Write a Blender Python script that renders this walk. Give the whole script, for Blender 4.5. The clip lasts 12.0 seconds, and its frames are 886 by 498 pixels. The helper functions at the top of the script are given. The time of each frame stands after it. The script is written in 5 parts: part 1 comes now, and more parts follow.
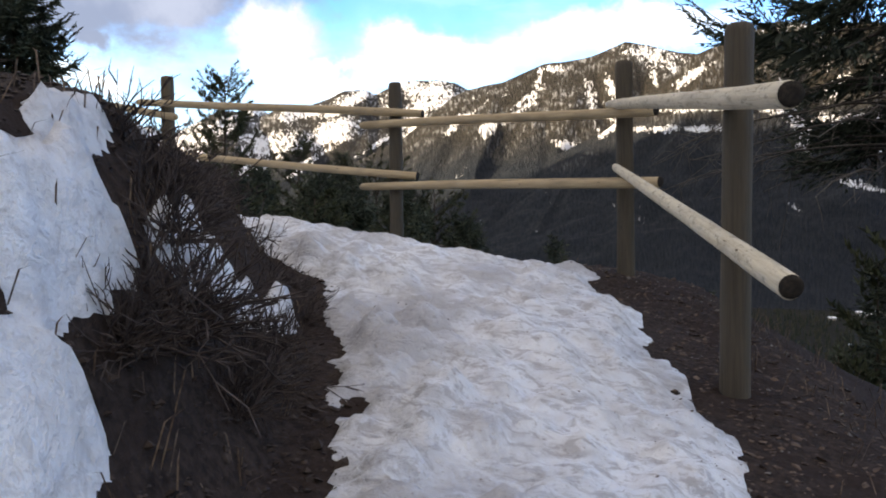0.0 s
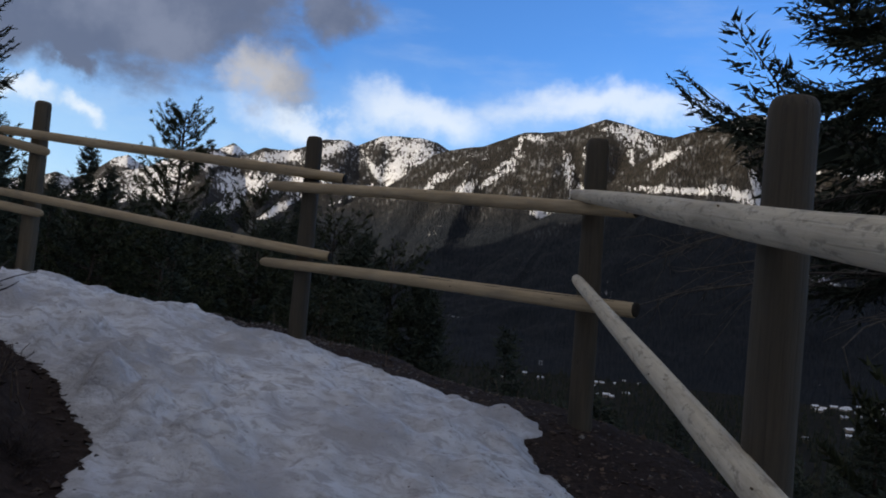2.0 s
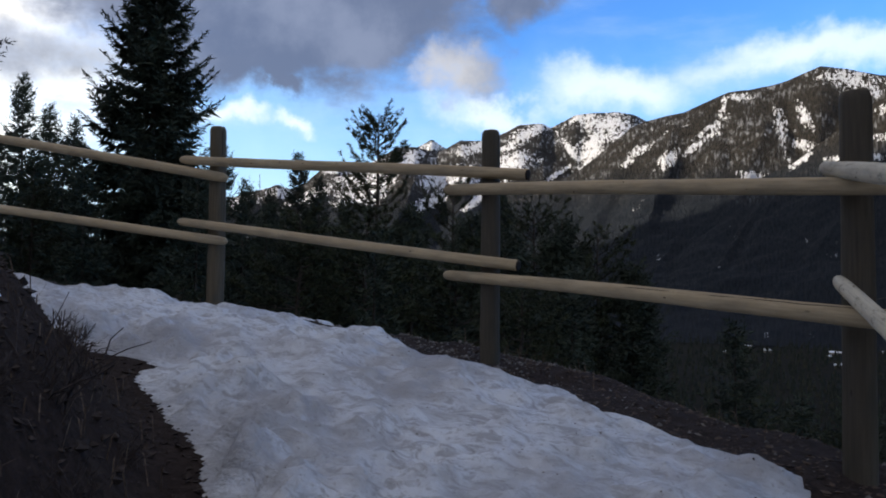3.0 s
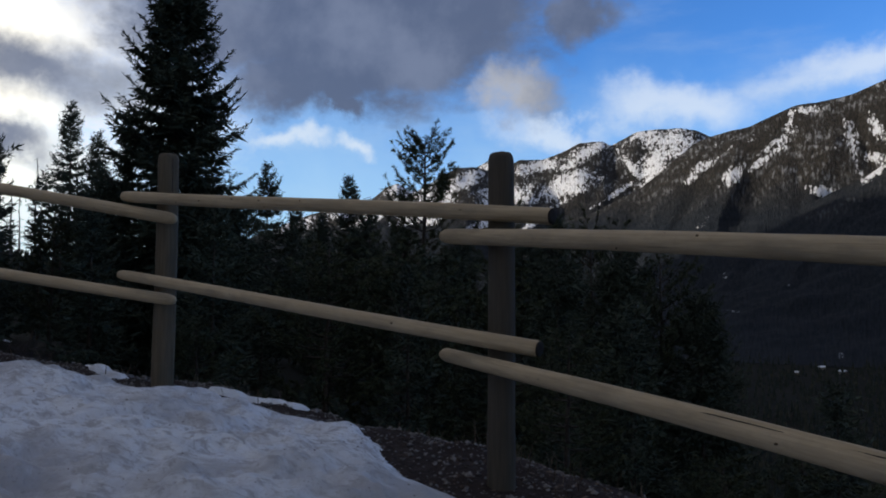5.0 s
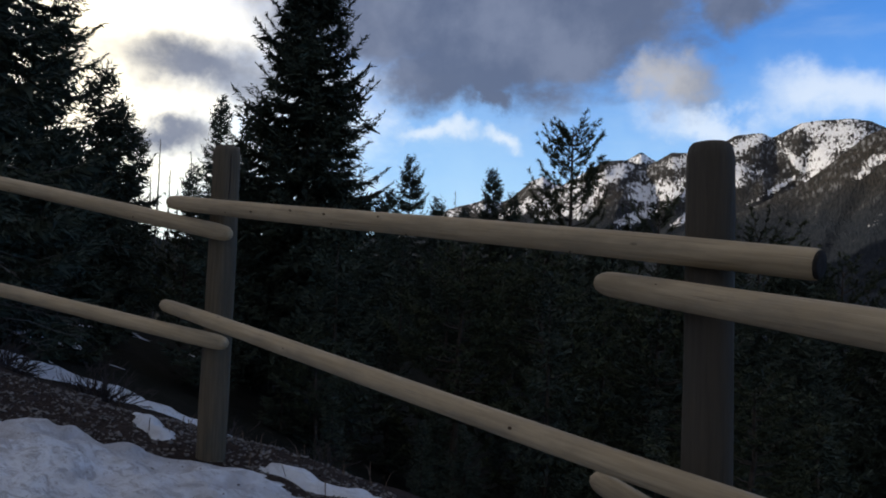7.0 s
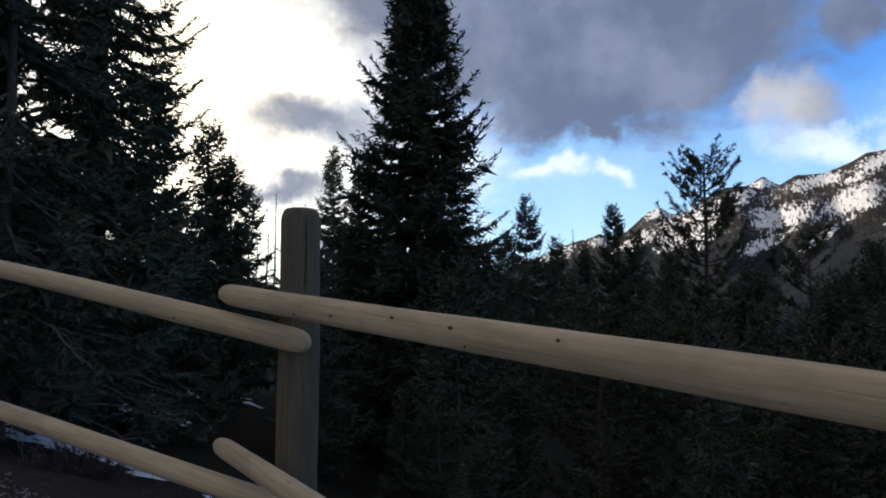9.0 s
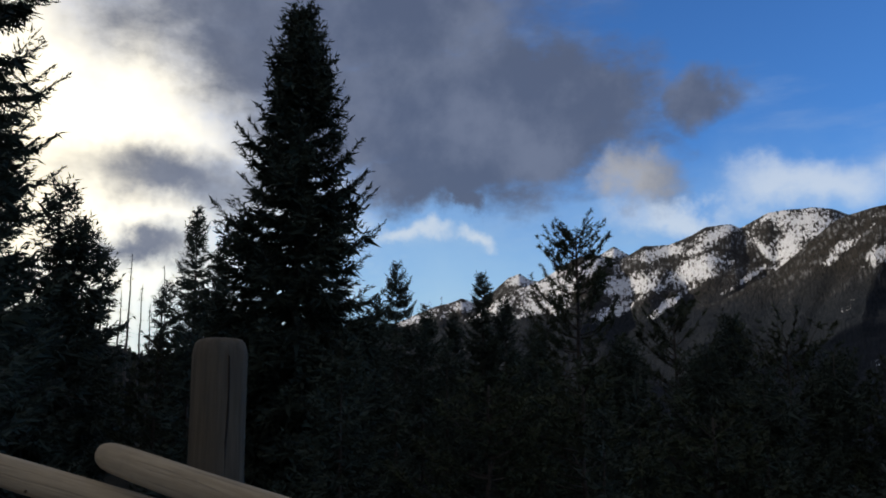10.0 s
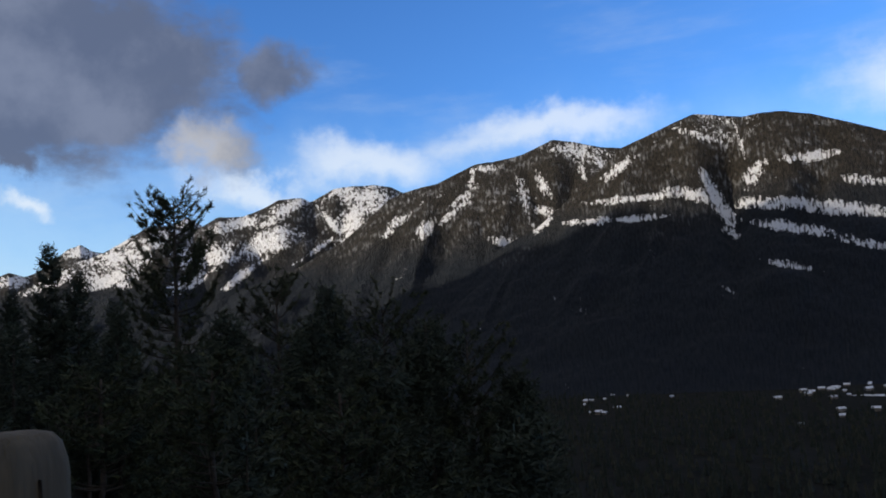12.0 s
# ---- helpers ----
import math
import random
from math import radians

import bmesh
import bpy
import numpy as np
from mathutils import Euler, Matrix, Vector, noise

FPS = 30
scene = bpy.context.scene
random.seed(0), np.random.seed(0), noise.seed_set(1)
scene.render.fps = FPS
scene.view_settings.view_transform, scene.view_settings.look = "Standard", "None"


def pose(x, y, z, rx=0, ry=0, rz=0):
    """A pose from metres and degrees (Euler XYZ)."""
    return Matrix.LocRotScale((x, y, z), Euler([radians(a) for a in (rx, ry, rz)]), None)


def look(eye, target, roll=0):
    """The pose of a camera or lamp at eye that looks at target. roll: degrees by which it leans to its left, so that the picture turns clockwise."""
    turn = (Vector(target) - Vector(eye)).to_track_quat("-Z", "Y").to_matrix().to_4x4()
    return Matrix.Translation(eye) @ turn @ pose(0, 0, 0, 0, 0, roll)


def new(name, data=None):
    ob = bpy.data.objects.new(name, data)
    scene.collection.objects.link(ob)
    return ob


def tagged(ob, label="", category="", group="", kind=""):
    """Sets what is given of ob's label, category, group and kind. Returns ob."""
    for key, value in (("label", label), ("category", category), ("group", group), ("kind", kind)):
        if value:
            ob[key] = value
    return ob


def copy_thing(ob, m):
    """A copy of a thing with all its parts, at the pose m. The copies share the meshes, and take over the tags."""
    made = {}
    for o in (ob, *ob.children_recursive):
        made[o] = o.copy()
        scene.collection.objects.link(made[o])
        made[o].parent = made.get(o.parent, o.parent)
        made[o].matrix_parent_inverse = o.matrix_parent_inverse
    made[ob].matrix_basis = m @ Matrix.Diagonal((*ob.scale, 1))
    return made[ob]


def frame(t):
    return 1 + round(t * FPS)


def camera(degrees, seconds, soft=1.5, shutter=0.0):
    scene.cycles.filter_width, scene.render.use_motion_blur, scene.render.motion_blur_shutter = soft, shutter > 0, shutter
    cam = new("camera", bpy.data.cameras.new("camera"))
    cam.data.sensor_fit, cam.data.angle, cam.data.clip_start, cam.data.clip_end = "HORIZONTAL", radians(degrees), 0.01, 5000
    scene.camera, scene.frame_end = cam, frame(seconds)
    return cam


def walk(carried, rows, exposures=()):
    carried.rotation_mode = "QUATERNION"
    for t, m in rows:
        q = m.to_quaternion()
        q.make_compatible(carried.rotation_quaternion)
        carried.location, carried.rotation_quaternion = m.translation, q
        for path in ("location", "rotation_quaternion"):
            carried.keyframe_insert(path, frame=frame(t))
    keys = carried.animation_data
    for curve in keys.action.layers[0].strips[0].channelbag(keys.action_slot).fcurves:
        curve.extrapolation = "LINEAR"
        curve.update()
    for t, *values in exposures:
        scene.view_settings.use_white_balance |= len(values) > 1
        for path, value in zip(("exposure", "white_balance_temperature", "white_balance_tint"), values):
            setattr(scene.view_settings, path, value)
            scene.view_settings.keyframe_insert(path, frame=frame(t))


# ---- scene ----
cam = camera(57.8, 12.0, soft=1.9)
PATH = [
    (0, (-0.034, -0.289, 1.074), (-0.432, 1.671, 1.04), -0.1),
    (0.5, (-0.074, 0.168, 1.213), (-0.377, 2.143, 1.283), 2.0),
    (1, (0.011, 0.584, 1.283), (-0.243, 2.568, 1.31), -0.4),
    (1.5, (0.018, 1.077, 1.352), (-0.36, 3.04, 1.425), 1.9),
    (2, (0.027, 1.468, 1.457), (-0.301, 3.438, 1.569), 5.2),
    (2.5, (-0.016, 1.88, 1.561), (-0.679, 3.766, 1.585), 1.5),
    (4.5, (-0.48, 3.619, 1.907), (-1.403, 5.388, 2.049), 0.8),
    (5, (-0.503, 4.033, 1.969), (-1.446, 5.795, 2.062), 0.4),
    (5.5, (-0.644, 4.452, 1.99), (-1.603, 6.207, 2.042), 1.3),
    (6, (-0.836, 4.809, 2.17), (-1.86, 6.525, 2.243), 1.7),
    (6.5, (-0.998, 5.186, 2.266), (-2.142, 6.825, 2.341), -0.1),
    (7, (-1.353, 5.535, 2.249), (-2.596, 7.1, 2.317), 2.0),
    (7.5, (-1.581, 5.825, 2.326), (-2.951, 7.281, 2.386), 2.3),
    (9.5, (-2.86, 6.711, 2.656), (-4.306, 8.079, 2.844), -0.2),
    (10, (-3.215, 6.825, 2.812), (-4.401, 8.404, 3.129), -0.2),
    (10.5, (-3.587, 7.044, 2.837), (-4.535, 8.781, 3.121), -2.5),
    (11, (-3.941, 7.152, 2.862), (-4.61, 9.02, 3.114), -2.3),
    (11.5, (-4.233, 7.257, 2.973), (-4.631, 9.207, 3.174), -0.1),
    (12, (-4.409, 7.39, 2.997), (-4.651, 9.364, 3.208), -3.7),
]
EXPOSURES = [(0, 1.4, 7900, 10), (0.3, 1.2, 7900, 10), (0.6, 0.88, 7750, 10), (1, 0.4, 7350, 10), (1.5, 0.05, 7150, 10), (2, -0.05, 6750, 10), (2.5, 0.3, 6550, 10), (4.5, -0.15, 6300, 10), (5, -0.3, 6200, 10), (6, -0.05, 6400, 10), (6.6, -0.1, 6400, 10), (7.5, -0.15, 6450, 10), (9.5, 0.27, 6600, 10), (10, -0.5, 6350, 10), (10.5, -0.68, 6300, 10), (11.2, -0.52, 6350, 10), (12, -0.17, 6450, 10)]
walk(cam, [(t, look(eye, target, roll)) for t, eye, target, roll in PATH], EXPOSURES)

# ---- light: evening sky with broken cloud, low sun cut off by an added ridge ----
SUN_AZ, SUN_EL = -125.0, 6.0      # degrees, azimuth from +y towards +x


def aim(az, el):
    a, e = radians(az), radians(el)
    return Vector((math.sin(a) * math.cos(e), math.cos(a) * math.cos(e), math.sin(e)))


sun_data = bpy.data.lights.new("sun", "SUN")
sun_data.energy, sun_data.angle, sun_data.color = 4.8, radians(0.6), (1.0, 0.86, 0.68)
sun = new("sun", sun_data)
sun.matrix_world = look(aim(SUN_AZ, SUN_EL) * 100, (0, 0, 0))


class Nodes:
    """Short hand for building node trees."""

    def __init__(self, tree):
        self.t = tree

    def add(self, node, **props):
        n = self.t.nodes.new(node)
        for k, v in props.items():
            if k == "op":
                n.operation = v
            elif k == "blend":
                n.blend_type = v
            elif k == "kind":
                n.data_type = v
        return n

    def put(self, socket, v):
        if isinstance(v, bpy.types.NodeSocket):
            self.t.links.new(v, socket)
        elif v is not None:
            socket.default_value = v

    def math(self, op, a, b=None, c=None, clamp=False):
        n = self.add("ShaderNodeMath", op=op)
        n.use_clamp = clamp
        for i, v in enumerate((a, b, c)):
            self.put(n.inputs[i], v)
        return n.outputs[0]

    def vmath(self, op, a, b=None):
        n = self.add("ShaderNodeVectorMath", op=op)
        self.put(n.inputs[0], a)
        self.put(n.inputs[1], b)
        return n.outputs[0]

    def mix(self, f, a, b, blend="MIX"):
        n = self.add("ShaderNodeMix", kind="RGBA", blend=blend)
        n.clamp_factor = True
        self.put(n.inputs[0], f)
        self.put(n.inputs[6], a if isinstance(a, bpy.types.NodeSocket) else (*a, 1))
        self.put(n.inputs[7], b if isinstance(b, bpy.types.NodeSocket) else (*b, 1))
        return n.outputs[2]

    def ramp(self, v, lo, hi, a=0.0, b=1.0):
        n = self.add("ShaderNodeMapRange")
        n.interpolation_type = "SMOOTHSTEP"
        for i, s in enumerate((v, lo, hi, a, b)):
            self.put(n.inputs[i], s)
        return n.outputs[0]

    def noise(self, vec, scale, detail=4.0, rough=0.55, distortion=0.0):
        n = self.add("ShaderNodeTexNoise")
        self.put(n.inputs["Vector"], vec)
        n.inputs["Scale"].default_value, n.inputs["Detail"].default_value = scale, detail
        n.inputs["Roughness"].default_value, n.inputs["Distortion"].default_value = rough, distortion
        return n.outputs["Fac"]

    def cells(self, vec, scale):
        n = self.add("ShaderNodeTexVoronoi")
        self.put(n.inputs["Vector"], vec)
        n.inputs["Scale"].default_value = scale
        return n.outputs["Distance"]

    def scaled(self, vec, s):
        return self.vmath("MULTIPLY", vec, s)

    def split(self, vec):
        n = self.add("ShaderNodeSeparateXYZ")
        self.put(n.inputs[0], vec)
        return n.outputs

    def join(self, x, y, z):
        n = self.add("ShaderNodeCombineXYZ")
        for i, v in enumerate((x, y, z)):
            self.put(n.inputs[i], v)
        return n.outputs[0]


world = bpy.data.worlds.new("sky")
scene.world = world
world.use_nodes = True
W = Nodes(world.node_tree)
world.node_tree.nodes.clear()
sky = W.add("ShaderNodeTexSky")
sky.sky_type, sky.sun_disc = "NISHITA", False
sky.sun_elevation, sky.sun_rotation = radians(SUN_EL), radians(SUN_AZ)
sky.altitude, sky.air_density, sky.dust_density, sky.ozone_density = 1400, 1.0, 0.6, 3.0
turned = W.add("ShaderNodeVectorRotate")
turned.rotation_type = "Z_AXIS"
turned.inputs["Angle"].default_value = radians(3.8)
W.put(turned.inputs["Vector"], W.add("ShaderNodeTexCoord").outputs["Generated"])
away = turned.outputs[0]
dx, dy, dz = W.split(away)
az = W.math("SUBTRACT", W.math("MULTIPLY", W.math("ARCTAN2", dx, dy), 54.55), 1.45)
el = W.math("MULTIPLY", W.math("ARCSINE", dz), 54.55)
wob = W.noise(away, 6.0, 6.0, 0.6)
wob2 = W.noise(W.vmath("ADD", away, (3.1, 1.7, 0.4)), 6.0, 6.0, 0.6)
fine = W.noise(W.scaled(away, (1, 1, 2.2)), 14.0, 6.0, 0.62)
az = W.math("ADD", az, W.math("MULTIPLY", W.math("SUBTRACT", wob, 0.5), 14.0))
el = W.math("ADD", el, W.math("MULTIPLY", W.math("SUBTRACT", wob2, 0.5), 9.0))


def cloud(az0, el0, wide, high, edge=0.5, lift=0.0):
    """A soft-edged patch of cloud round a direction, torn by noise: 0 to 1."""
    a = W.math("DIVIDE", W.math("SUBTRACT", az, az0), wide)
    e = W.math("DIVIDE", W.math("SUBTRACT", W.math("SUBTRACT", el, el0), W.math("MULTIPLY", W.math("SUBTRACT", az, az0), lift)), high)
    r = W.math("SQRT", W.math("ADD", W.math("MULTIPLY", a, a), W.math("MULTIPLY", e, e)))
    r = W.math("ADD", r, W.math("MULTIPLY", W.math("SUBTRACT", fine, 0.5), 0.7))
    return W.ramp(r, 1.0 + edge * 0.5, 1.0 - edge, 0.0, 1.0)


def several(masks):
    m = masks[0]
    for other in masks[1:]:
        m = W.math("MAXIMUM", m, other)
    return m


high_cloud = W.ramp(W.noise(W.scaled(away, (1.0, 1.0, 4.0)), 3.0, 8.0, 0.6), 0.45, 0.8, 0.0, 0.4)
glow = cloud(-66.13, 13.64, 17, 15, 0.95)
band = W.ramp(el, 1.0, 17.0, 1.0, 0.0)
pale = several([cloud(-15.99, 12.04, 5.0, 1.6, 0.9), cloud(-4.34, 13.2, 8.0, 1.3, 0.9, 0.04), cloud(-24.09, 10.84, 4.5, 1.0, 0.9), cloud(-38.4, 8.6, 1.8, 0.6, 0.9), cloud(-42.6, 8.8, 2.0, 0.7, 0.9), cloud(18.96, 14.14, 6.0, 2.5, 0.9)])
puff = cloud(-26.6, 12.9, 2.7, 1.5, 0.9)
dark = several([cloud(-38.5, 17.4, 15.0, 6.4, 0.34), cloud(-48, 24.5, 17, 8, 0.5), cloud(-22.6, 17.9, 3.4, 1.8, 0.6), cloud(-57.0, 12.4, 9.0, 2.2, 0.85), cloud(-60.0, 8.0, 5.0, 1.2, 0.9), cloud(-36.0, 17.0, 9.0, 4.6, 0.3), cloud(-41.5, 12.6, 6.0, 2.4, 0.45), cloud(-39.3, 11.3, 3.0, 1.0, 0.5), cloud(-33, 33, 20, 7, 0.5)])
others = W.ramp(W.noise(W.scaled(away, (1.0, 1.0, 2.5)), 2.2, 8.0, 0.6), 0.34, 0.50)
others = W.math("MULTIPLY", others, W.math("MAXIMUM", W.ramp(el, 27, 36, 0.0, 0.92), W.ramp(dy, 0.1, -0.25, 0.0, 0.92)))
tint = W.mix(1.0, sky.outputs[0], (1.5, 2.05, 2.9), "MULTIPLY")
col = W.mix(high_cloud, tint, (4.6, 5.6, 7.0))
col = W.mix(W.math("MULTIPLY", band, 0.75), col, (4.8, 6.9, 8.6))
col = W.mix(glow, col, (16.5, 15.0, 11.6))
col = W.mix(W.math("MULTIPLY", pale, 0.62), col, (8.0, 8.4, 8.6))
shade = W.mix(W.ramp(W.noise(away, 9.0, 5.0, 0.6), 0.35, 0.7), (1.04, 1.3, 2.02), (1.75, 2.05, 2.88))
col = W.mix(others, col, (3.4, 3.3, 3.3))
col = W.mix(W.math("MULTIPLY", dark, 0.95), col, shade)
col = W.mix(W.math("MULTIPLY", puff, 0.9), col, W.mix(W.ramp(az, -29.3, -24.6), (5.4, 5.2, 5.0), (2.4, 2.55, 3.0)))
back = W.add("ShaderNodeBackground")
W.put(back.inputs[0], col)
back.inputs[1].default_value = 0.13
W.put(W.add("ShaderNodeOutputWorld").inputs[0], back.outputs[0])

# ---- materials ----


def material(name, rough=0.9):
    m = bpy.data.materials.new(name)
    m.use_nodes = True
    N = Nodes(m.node_tree)
    b = m.node_tree.nodes["Principled BSDF"]
    b.inputs["Roughness"].default_value = rough
    b.inputs["Specular IOR Level"].default_value = 0.3
    return m, N, b


def bumped(N, b, height, strength, distance):
    n = N.add("ShaderNodeBump")
    n.inputs["Strength"].default_value, n.inputs["Distance"].default_value = strength, distance
    N.put(n.inputs["Height"], height)
    N.put(b.inputs["Normal"], n.outputs[0])


def place(N):
    return N.add("ShaderNodeNewGeometry").outputs["Position"]


def local(N):
    return N.add("ShaderNodeTexCoord").outputs["Object"]


def by_object(N):
    return N.add("ShaderNodeObjectInfo").outputs["Random"]


def by_island(N):
    return N.add("ShaderNodeNewGeometry").outputs["Random Per Island"]


def wood(name, pale, tan, grey, rough=0.75, speck=0.0):
    """Peeled, weathered log: grain, checks and stains along the log's own x axis."""
    m, N, b = material(name, rough)
    p = N.vmath("ADD", local(N), N.scaled(N.join(by_object(N), by_object(N), by_object(N)), (7.0, 3.0, 5.0)))
    grain = N.noise(N.scaled(p, (1.2, 26.0, 26.0)), 3.0, 6.0, 0.65)
    patch = N.noise(N.scaled(p, (1.0, 3.5, 3.5)), 2.6, 5.0, 0.6)
    check = N.ramp(N.noise(N.scaled(p, (0.8, 40.0, 40.0)), 2.2, 3.0, 0.5), 0.60, 0.68)
    c = N.mix(N.ramp(grain, 0.3, 0.7), pale, tan)
    c = N.mix(N.ramp(patch, 0.45, 0.75, 0.0, 0.6), c, grey)
    c = N.mix(N.math("MULTIPLY", check, 0.22), c, tuple(v * 0.5 for v in grey))
    spots = N.ramp(N.cells(N.scaled(p, (3.0, 9.0, 9.0)), 1.0), 0.06, 0.02, 0.0, 0.6)
    c = N.mix(spots, c, tuple(v * 0.25 for v in tan))
    flecks = N.math("MULTIPLY", N.ramp(N.noise(N.scaled(p, (1.0, 2.2, 2.2)), 16.0, 5.0, 0.7), 0.52, 0.66), speck)
    c = N.mix(flecks, c, grey)
    N.put(b.inputs["Base Color"], c)
    bumped(N, b, N.math("SUBTRACT", grain, N.math("MULTIPLY", check, 0.8)), 0.5, 0.006)
    return m


def plain(name, dark_tone, light_tone, scale, rough=0.9, bump=0.3, depth=0.01, coords="place"):
    m, N, b = material(name, rough)
    p = place(N) if coords == "place" else local(N)
    n1, n2 = N.noise(p, scale, 6.0, 0.65), N.noise(p, scale * 0.14, 4.0, 0.6)
    c = N.mix(N.ramp(n1, 0.3, 0.7), dark_tone, light_tone)
    c = N.mix(N.ramp(n2, 0.4, 0.7, 0.0, 0.5), c, tuple(v * 0.55 for v in dark_tone))
    N.put(b.inputs["Base Color"], c)
    bumped(N, b, n1, bump, depth)
    return m


POST_WOOD = wood("post_wood", (0.115, 0.092, 0.060), (0.070, 0.055, 0.036), (0.050, 0.050, 0.040))
DARK_POST = wood("dark_post_wood", (0.072, 0.060, 0.044), (0.050, 0.042, 0.031), (0.040, 0.039, 0.031))
RAIL_WOOD = wood("rail_wood", (0.45, 0.355, 0.225), (0.33, 0.255, 0.155), (0.20, 0.165, 0.115), speck=0.2)
PALE_WOOD = wood("pale_wood", (0.60, 0.55, 0.44), (0.47, 0.42, 0.32), (0.25, 0.22, 0.175), speck=0.85)
END_WOOD = plain("cut_end_wood", (0.012, 0.010, 0.009), (0.035, 0.028, 0.022), 60, coords="local")
TAN_END = plain("tan_end_wood", (0.13, 0.10, 0.06), (0.25, 0.19, 0.11), 80, coords="local")
KNOT_WOOD = plain("knot_wood", (0.06, 0.04, 0.025), (0.13, 0.09, 0.055), 90, coords="local")
BARK = plain("bark", (0.030, 0.024, 0.019), (0.085, 0.068, 0.054), 18, bump=0.8, depth=0.02)
TWIG = plain("twig_bark", (0.026, 0.020, 0.020), (0.075, 0.057, 0.052), 30)
DEAD_WOOD = plain("dead_wood", (0.06, 0.055, 0.05), (0.14, 0.125, 0.11), 20)
STONE = plain("gravel_stone", (0.075, 0.068, 0.066), (0.21, 0.195, 0.185), 24)
NEEDLES = plain("needle_litter", (0.022, 0.016, 0.014), (0.060, 0.044, 0.037), 40)
BARK_CHIPS = plain("bark_chips", (0.030, 0.019, 0.015), (0.115, 0.080, 0.060), 14)
LITTER = plain("leaf_litter", (0.05, 0.034, 0.027), (0.16, 0.118, 0.088), 40)


def foliage(name, dark_tone, light_tone, tip):
    m, N, b = material(name, 0.75)
    c = N.mix(N.ramp(N.noise(place(N), 0.9, 4.0, 0.6), 0.35, 0.7), dark_tone, light_tone)
    c = N.mix(N.ramp(by_island(N), 0.55, 1.0, 0.0, 0.7), c, tip)
    N.put(b.inputs["Base Color"], c)
    b.inputs["Specular IOR Level"].default_value = 0.1
    return m


SPRUCE = foliage("spruce_needles", (0.028, 0.037, 0.029), (0.054, 0.068, 0.048), (0.068, 0.078, 0.054))
PINE = foliage("pine_needles", (0.029, 0.038, 0.024), (0.056, 0.066, 0.036), (0.084, 0.088, 0.046))
FOREST = foliage("far_forest", (0.018, 0.023, 0.019), (0.034, 0.039, 0.028), (0.054, 0.052, 0.034))


def snow_material(name, grime_shade):
    """Old snow: rounded lumps with shade tinted between them, icy patches, trodden-in grit and meltwater greys."""
    m, N, b = material(name, 0.55)
    p = place(N)
    big, mid = N.noise(p, 0.8, 5.0, 0.6), N.noise(p, 4.5, 6.0, 0.6, 0.4)
    lump, tiny = N.cells(N.vmath("ADD", p, N.scaled(N.join(mid, mid, mid), (0.12, 0.12, 0.12))), 9.0), N.noise(p, 45.0, 5.0, 0.7)
    c = N.mix(N.ramp(mid, 0.35, 0.7), (0.70, 0.735, 0.80), (0.83, 0.86, 0.905))
    dirt = N.ramp(N.math("ADD", N.math("MULTIPLY", big, 0.62), N.math("MULTIPLY", mid, 0.38)), 0.42, 0.60)
    c = N.mix(N.math("MULTIPLY", dirt, min(1.0, grime_shade * 1.4)), c, (0.405, 0.41, 0.44))
    ice = N.noise(N.scaled(p, (0.8, 1.4, 1.6)), 11.0, 6.0, 0.7, 0.6)
    c = N.mix(N.math("MULTIPLY", N.ramp(ice, 0.47, 0.62), min(1.0, grime_shade * 1.35)), c, (0.40, 0.405, 0.435))
    # hollows between the lumps tinted darker in place of relief shade
    c = N.mix(N.math("MULTIPLY", N.ramp(lump, 0.45, 0.75), grime_shade * 0.3), c, (0.36, 0.345, 0.35))
    c = N.mix(N.math("MULTIPLY", N.ramp(tiny, 0.56, 0.70), grime_shade * 0.8), c, (0.19, 0.17, 0.165))
    N.put(b.inputs["Base Color"], c)
    N.put(b.inputs["Roughness"], N.ramp(mid, 0.3, 0.7, 0.32, 0.7))
    bumped(N, b, N.math("ADD", N.math("SUBTRACT", mid, N.math("MULTIPLY", lump, 0.2)), N.math("ADD", N.math("MULTIPLY", tiny, 0.3), N.math("MULTIPLY", ice, -0.5))), 0.9, 0.06)
    return m


PATH_SNOW = snow_material("trodden_snow", 0.68)
BANK_SNOW = snow_material("old_snow", 0.3)


def ground_material():
    m, N, b = material("forest_ground", 0.95)
    b.inputs["Specular IOR Level"].default_value = 0.08
    p = place(N)
    n1, n2, n3 = N.noise(p, 24.0, 6.0, 0.7), N.noise(p, 2.2, 5.0, 0.6), N.noise(p, 0.02, 6.0, 0.6)
    c = N.mix(N.ramp(n1, 0.3, 0.7), (0.016, 0.012, 0.0115), (0.050, 0.038, 0.034))
    c = N.mix(N.ramp(n2, 0.42, 0.68), c, (0.028, 0.020, 0.018))
    wild = N.mix(N.ramp(N.noise(p, 0.12, 6.0, 0.7), 0.35, 0.7), (0.008, 0.009, 0.007), (0.021, 0.019, 0.014))
    wild = N.mix(N.ramp(n3, 0.62, 0.72, 0.0, 0.35), wild, (0.10, 0.085, 0.06))
    c = N.mix(N.ramp(dist_from(N, p), 7.5, 13), c, wild)
    N.put(b.inputs["Base Color"], c)
    bumped(N, b, n1, 0.8, 0.03)
    return m


def dist_from(N, p):
    n = N.add("ShaderNodeVectorMath", op="DISTANCE")
    N.put(n.inputs[0], p)
    n.inputs[1].default_value = (-1, 5, 1)
    return n.outputs["Value"]


